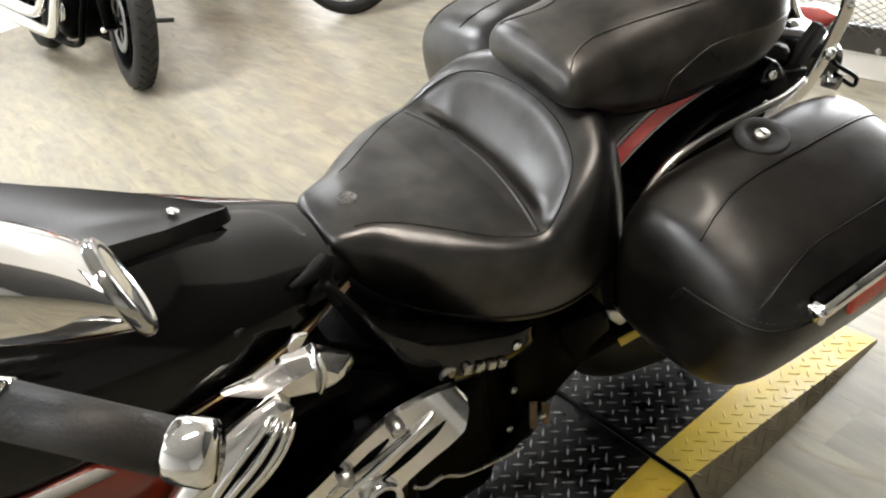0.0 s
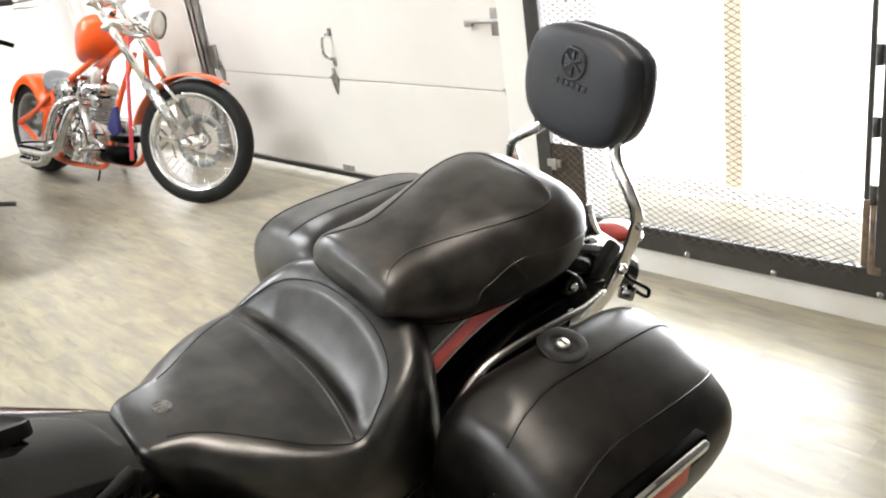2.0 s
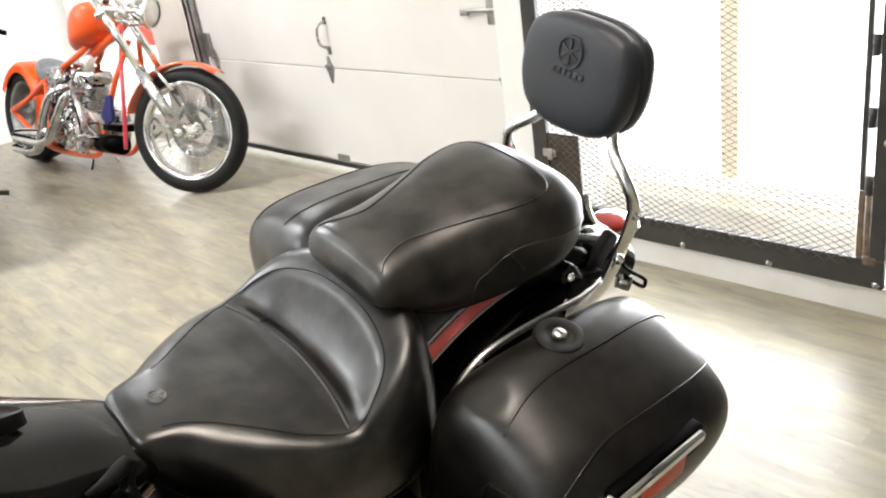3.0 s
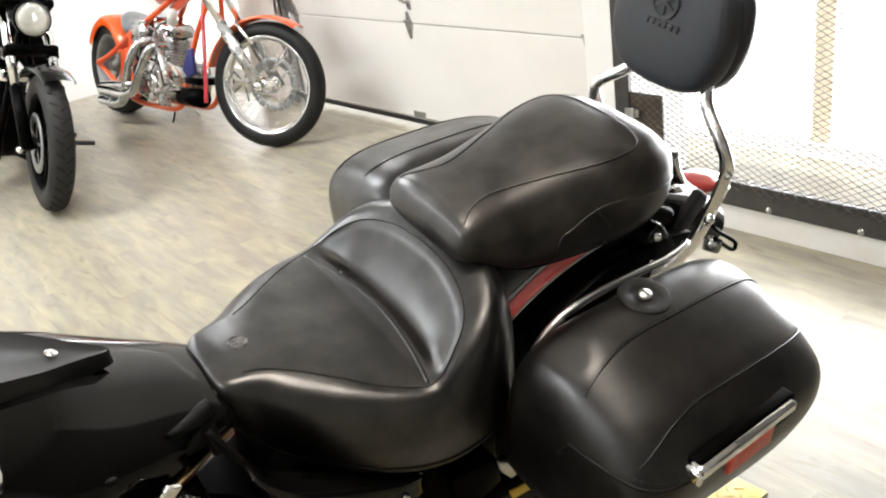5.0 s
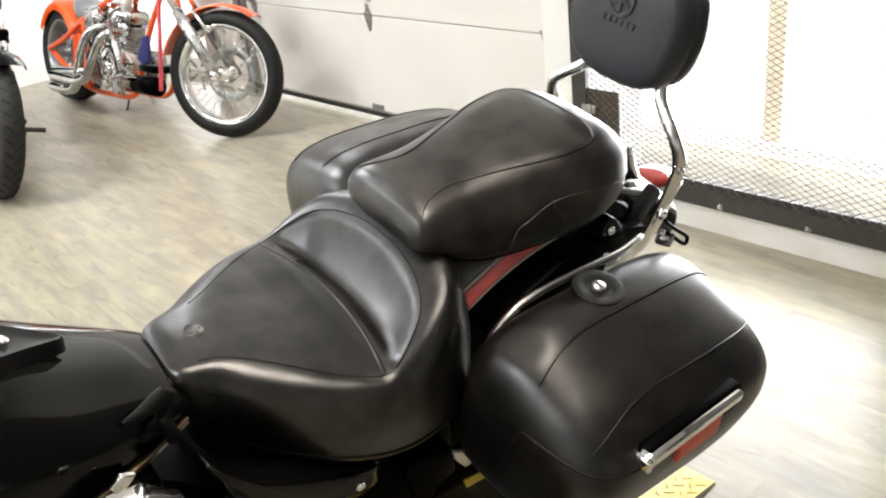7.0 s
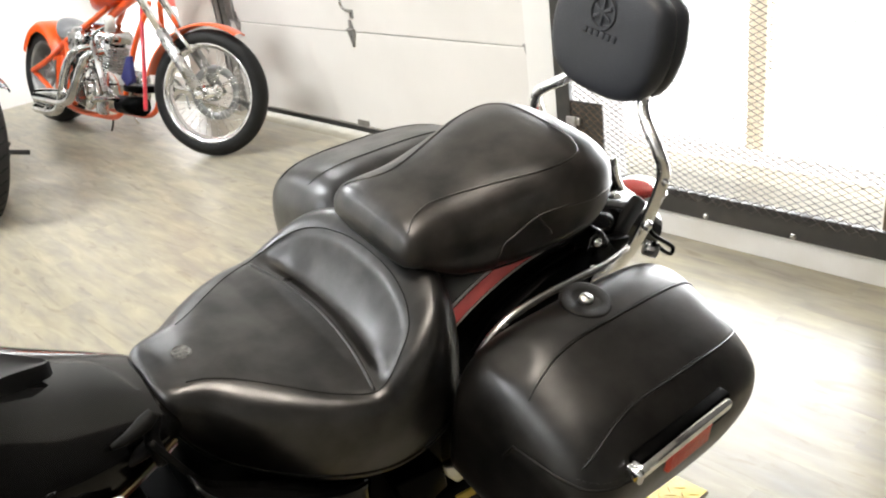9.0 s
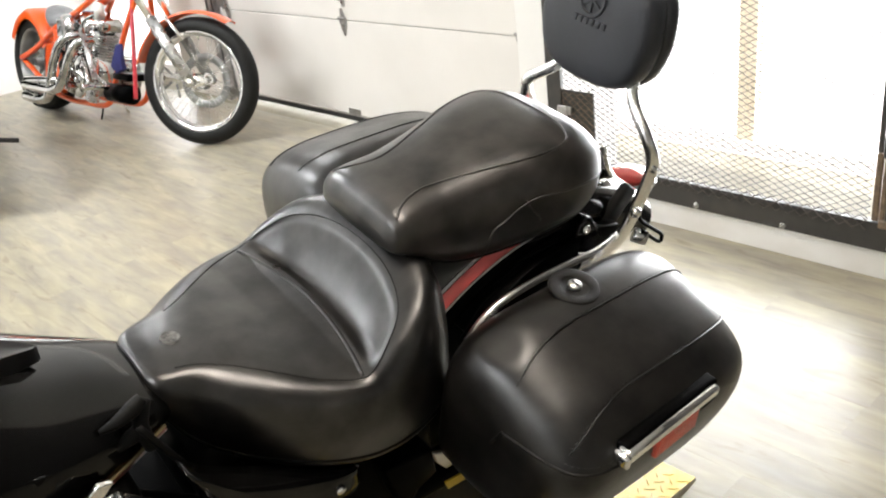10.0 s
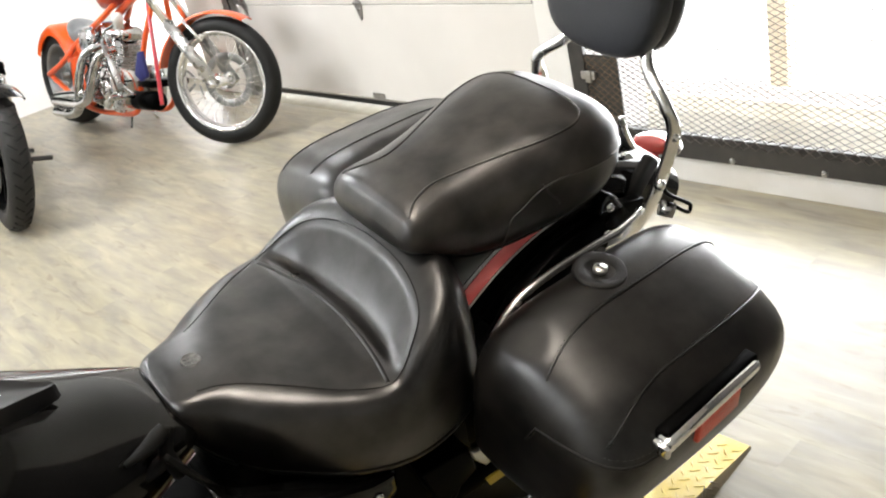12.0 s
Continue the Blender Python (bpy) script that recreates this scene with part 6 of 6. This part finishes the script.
    for ob in c.children_recursive:
        if ob.type == "MESH" and not ob.name.startswith(front) and ob.data.name not in done:
            ob.data.transform(Matrix.Translation((-0.187, 0, 0)) @ Matrix.Diagonal((0.833, 1, 1, 1)))
            done.add(ob.data.name)
    return c


chopper()


def black_bike():
    """Black cruiser seen nearly head-on; x forward, y to its left."""
    c = thing("black_cruiser", pose(0.905, 4.50, 0.004, -16, 0, -87), "black cruiser motorcycle with cast front wheel and round headlamp", "motorcycle")
    R = 0.335
    st = pose(0, 0, 0, 0, 0, -7)
    spoked_wheel(c, "front_wheel", R, 0.115, 0.235, 0, Matrix.Translation((0, 0, R)) @ st, BLACKMETAL, disc=-1, tyre_mat=SIDEWALL)
    # black bars just proud of the crown imitate shade in the tread grooves
    bm = bmesh.new()
    for k in range(34):
        for s in (-1, 1):
            box((-0.0036, s * 0.002, -0.003), (0.0036, s * 0.048, 0.0036), bm=bm, m=Matrix.Translation((0, 0, R)) @ st @ pose(0, 0, 0, 0, 360 / 34 * k + (4 if s > 0 else 0), 0) @ pose(0, 0, R - 0.0018, s * -12, 0, s * 38))
    tagged(part("tread_groove", bm, BOOT, c, smooth=False), kind="stuff")
    for s in (-1, 1):
        a, b = Vector((0.0, s * 0.10, R - 0.03)), Vector((-0.30, s * 0.10, 0.99))
        part("fork_slider", tube([a, a.lerp(b, 0.42)], [0.030, 0.029], 16, smooth=0), BLACKMETAL, c)
        part("fork_tube", tube([a.lerp(b, 0.42), b], 0.021, 14, smooth=0), CHROME, c, "chrome fork tube")
        part("fork_boot", tube([a.lerp(b, 0.62), a.lerp(b, 0.68)], 0.032, 14, smooth=0), BLACKMETAL, c)
    part("lower_clamp", box((-0.04, -0.125, -0.02), (0.04, 0.125, 0.02), 0.012, m=pose(-0.195, 0, 0.765, 0, -25, 0)), BLACKMETAL, c)
    part("upper_clamp", box((-0.05, -0.14, -0.02), (0.05, 0.14, 0.02), 0.012, m=pose(-0.285, 0, 0.98, 0, -25, 0)), BLACKMETAL, c)
    H = pose(-0.16, -0.0, 0.915)
    hl = part("headlamp", lathe([(0, -0.10), (0.05, -0.09), (0.08, -0.04), (0.088, 0.0), (0.09, 0.012), (0.082, 0.022)], 36, "x", m=H), BLACKMETAL, c, "round headlamp with black shell")
    part("headlamp_lens", lathe([(0, 0.035), (0.05, 0.03), (0.08, 0.018), (0.08, 0.005), (0, 0.005)], 36, "x", m=H), LENS, hl)
    rings = []
    for a in np.linspace(radians(58), radians(128), 16):
        rings.append([Vector((math.cos(a) * rr, y, R + math.sin(a) * rr)) for y, rr in ((-0.072, 0.345), (-0.075, 0.36), (-0.045, 0.372), (0, 0.376), (0.045, 0.372), (0.075, 0.36), (0.072, 0.345))])
    part("front_fender", loft(rings, closed=False), PAINT, c)
    part("brake_caliper", box((-0.12, -0.10, 0.36), (-0.05, -0.06, 0.46), 0.015), BLACKMETAL, c)
    part("axle_cap", ball((0.0, -0.135, R - 0.03), 0.016, seg=12), CHROME, c)
    part("handlebar", tube([(-0.36, -0.38, 1.10), (-0.34, -0.2, 1.12), (-0.31, 0, 1.04), (-0.34, 0.2, 1.12), (-0.36, 0.38, 1.10)], 0.0125, 10), BLACKMETAL, c)
    bm = bmesh.new()
    ball((-0.72, 0, 0.86), (0.30, 0.14, 0.12), bm, 24)
    part("fuel_tank", bm, PAINT, c, "black fuel tank")
    part("engine_block", lathe([(0, -0.15), (0.13, -0.145), (0.17, -0.10), (0.17, 0.10), (0.13, 0.145), (0, 0.15)], 28, "y", m=pose(-0.70, 0, 0.34)), BLACKMETAL, c)
    for tilt, x in ((22, -0.64), (-22, -0.76)):
        M = pose(x, 0, 0.42, 0, tilt, 0)
        for k in range(9):
            part("cooling_fin", lathe([(0.0, 0.0), (0.09, 0.001), (0.09, 0.008), (0, 0.009)], 20, "z", m=M @ pose(0, 0, 0.01 + k * 0.021)), BLACKMETAL, c)
        part("rocker_box", box((-0.085, -0.075, 0.20), (0.085, 0.075, 0.27), 0.025, m=M), CHROME, c)
    part("air_cleaner", lathe([(0, -0.06), (0.07, -0.055), (0.10, -0.02), (0.09, 0.0), (0, 0)], 28, "y", m=pose(-0.70, -0.15, 0.60)), CHROME, c)
    for z, x in ((0.22, -0.55), (0.30, -0.75)):
        part("exhaust_pipe", tube([(x, -0.10, 0.50), (x + 0.03, -0.19, 0.42), (x - 0.05, -0.21, z + 0.03), (x - 0.25, -0.21, z), (-1.75, -0.22, z + 0.02)], [0.022, 0.024, 0.028, 0.035, 0.04], 14), CHROME, c)
    part("timing_cover", lathe([(0, -0.03), (0.05, -0.028), (0.07, 0.0), (0, 0)], 24, "y", m=pose(-0.62, -0.15, 0.34)), CHROME, c)
    part("frame_rail", tube([(-0.30, 0, 0.90), (-0.40, -0.10, 0.35), (-0.50, -0.12, 0.17), (-1.1, -0.12, 0.17), (-1.5, -0.13, 0.33)], 0.018, 10), BLACKMETAL, c)
    part("frame_rail", tube([(-0.30, 0, 0.90), (-0.40, 0.10, 0.35), (-0.50, 0.12, 0.17), (-1.1, 0.12, 0.17), (-1.5, 0.13, 0.33)], 0.018, 10), BLACKMETAL, c)
    part("foot_peg", tube([(-0.85, 0.12, 0.25), (-0.85, 0.44, 0.25)], 0.014, 10, smooth=0), GRIP, c)
    part("highway_peg", tube([(-0.42, 0.10, 0.28), (-0.36, 0.18, 0.28), (-0.30, 0.34, 0.28)], 0.013, 10, smooth=0), GRIP, c)
    part("side_stand", tube([(-0.8, 0.12, 0.16), (-0.75, 0.26, 0.012), (-0.70, 0.30, 0.010)], 0.010, 8), BLACKMETAL, c)
    bm = box((-1.45, -0.13, 0.66), (-0.95, 0.13, 0.76), 0.045)
    part("saddle", bm, LEATHER, c)
    spoked_wheel(c, "rear_wheel", 0.325, 0.15, 0.215, 0, pose(-1.53, 0, 0.325), BLACKMETAL)
    rings = []
    for a in np.linspace(radians(20), radians(160), 18):
        rings.append([Vector((-1.53 + math.cos(a) * rr, y, 0.325 + math.sin(a) * rr)) for y, rr in ((-0.10, 0.335), (-0.10, 0.36), (-0.06, 0.375), (0.06, 0.375), (0.10, 0.36), (0.10, 0.335))])
    part("rear_fender", loft(rings, closed=False), PAINT, c)


black_bike()


def notices():
    b = thing("dark_board", pose(0, 6.99, 0), "dark framed board leaning on the white wall", "notice board")
    part("panel", box((1.15, -0.03, 0.25), (1.75, -0.004, 1.15), 0.004), BLACKMETAL, b, smooth=False)
    part("border", box((1.12, -0.022, 0.22), (1.78, 0.0, 0.248), 0.004), ALLOY, b, smooth=False)
    s = thing("red_wall_sign", pose(2.695, 0, 0), "small faded red and white wall sign", "sign")
    part("panel", box((-0.008, 5.62, 0.62), (0.0, 5.86, 0.84), 0.002), REFLECTOR, s, smooth=False)


notices()

# ---- floor planks, piece by piece ----
def planks():
    rnd = random.Random(5)
    L, w = 1.22, 0.13
    bm = box((-L / 2 + 0.0001, -w / 2 + 0.0001, -0.004), (L / 2 - 0.0001, w / 2 - 0.0001, 0.0))
    me = mesh_of("plank", bm, PLANK, False)
    turn = pose(0, 0, 0, 0, 0, 90)
    x = -1.9
    while x < 2.62:
        y = -0.9 - rnd.random() * L
        while y < 7.0 + L / 2:
            if not (x > 2.43 and y - L / 2 < 2.25):
                spread("plank", me, floor_ob, Matrix.Translation((x, y, 0)) @ turn)
            y += L
        x += w


planks()
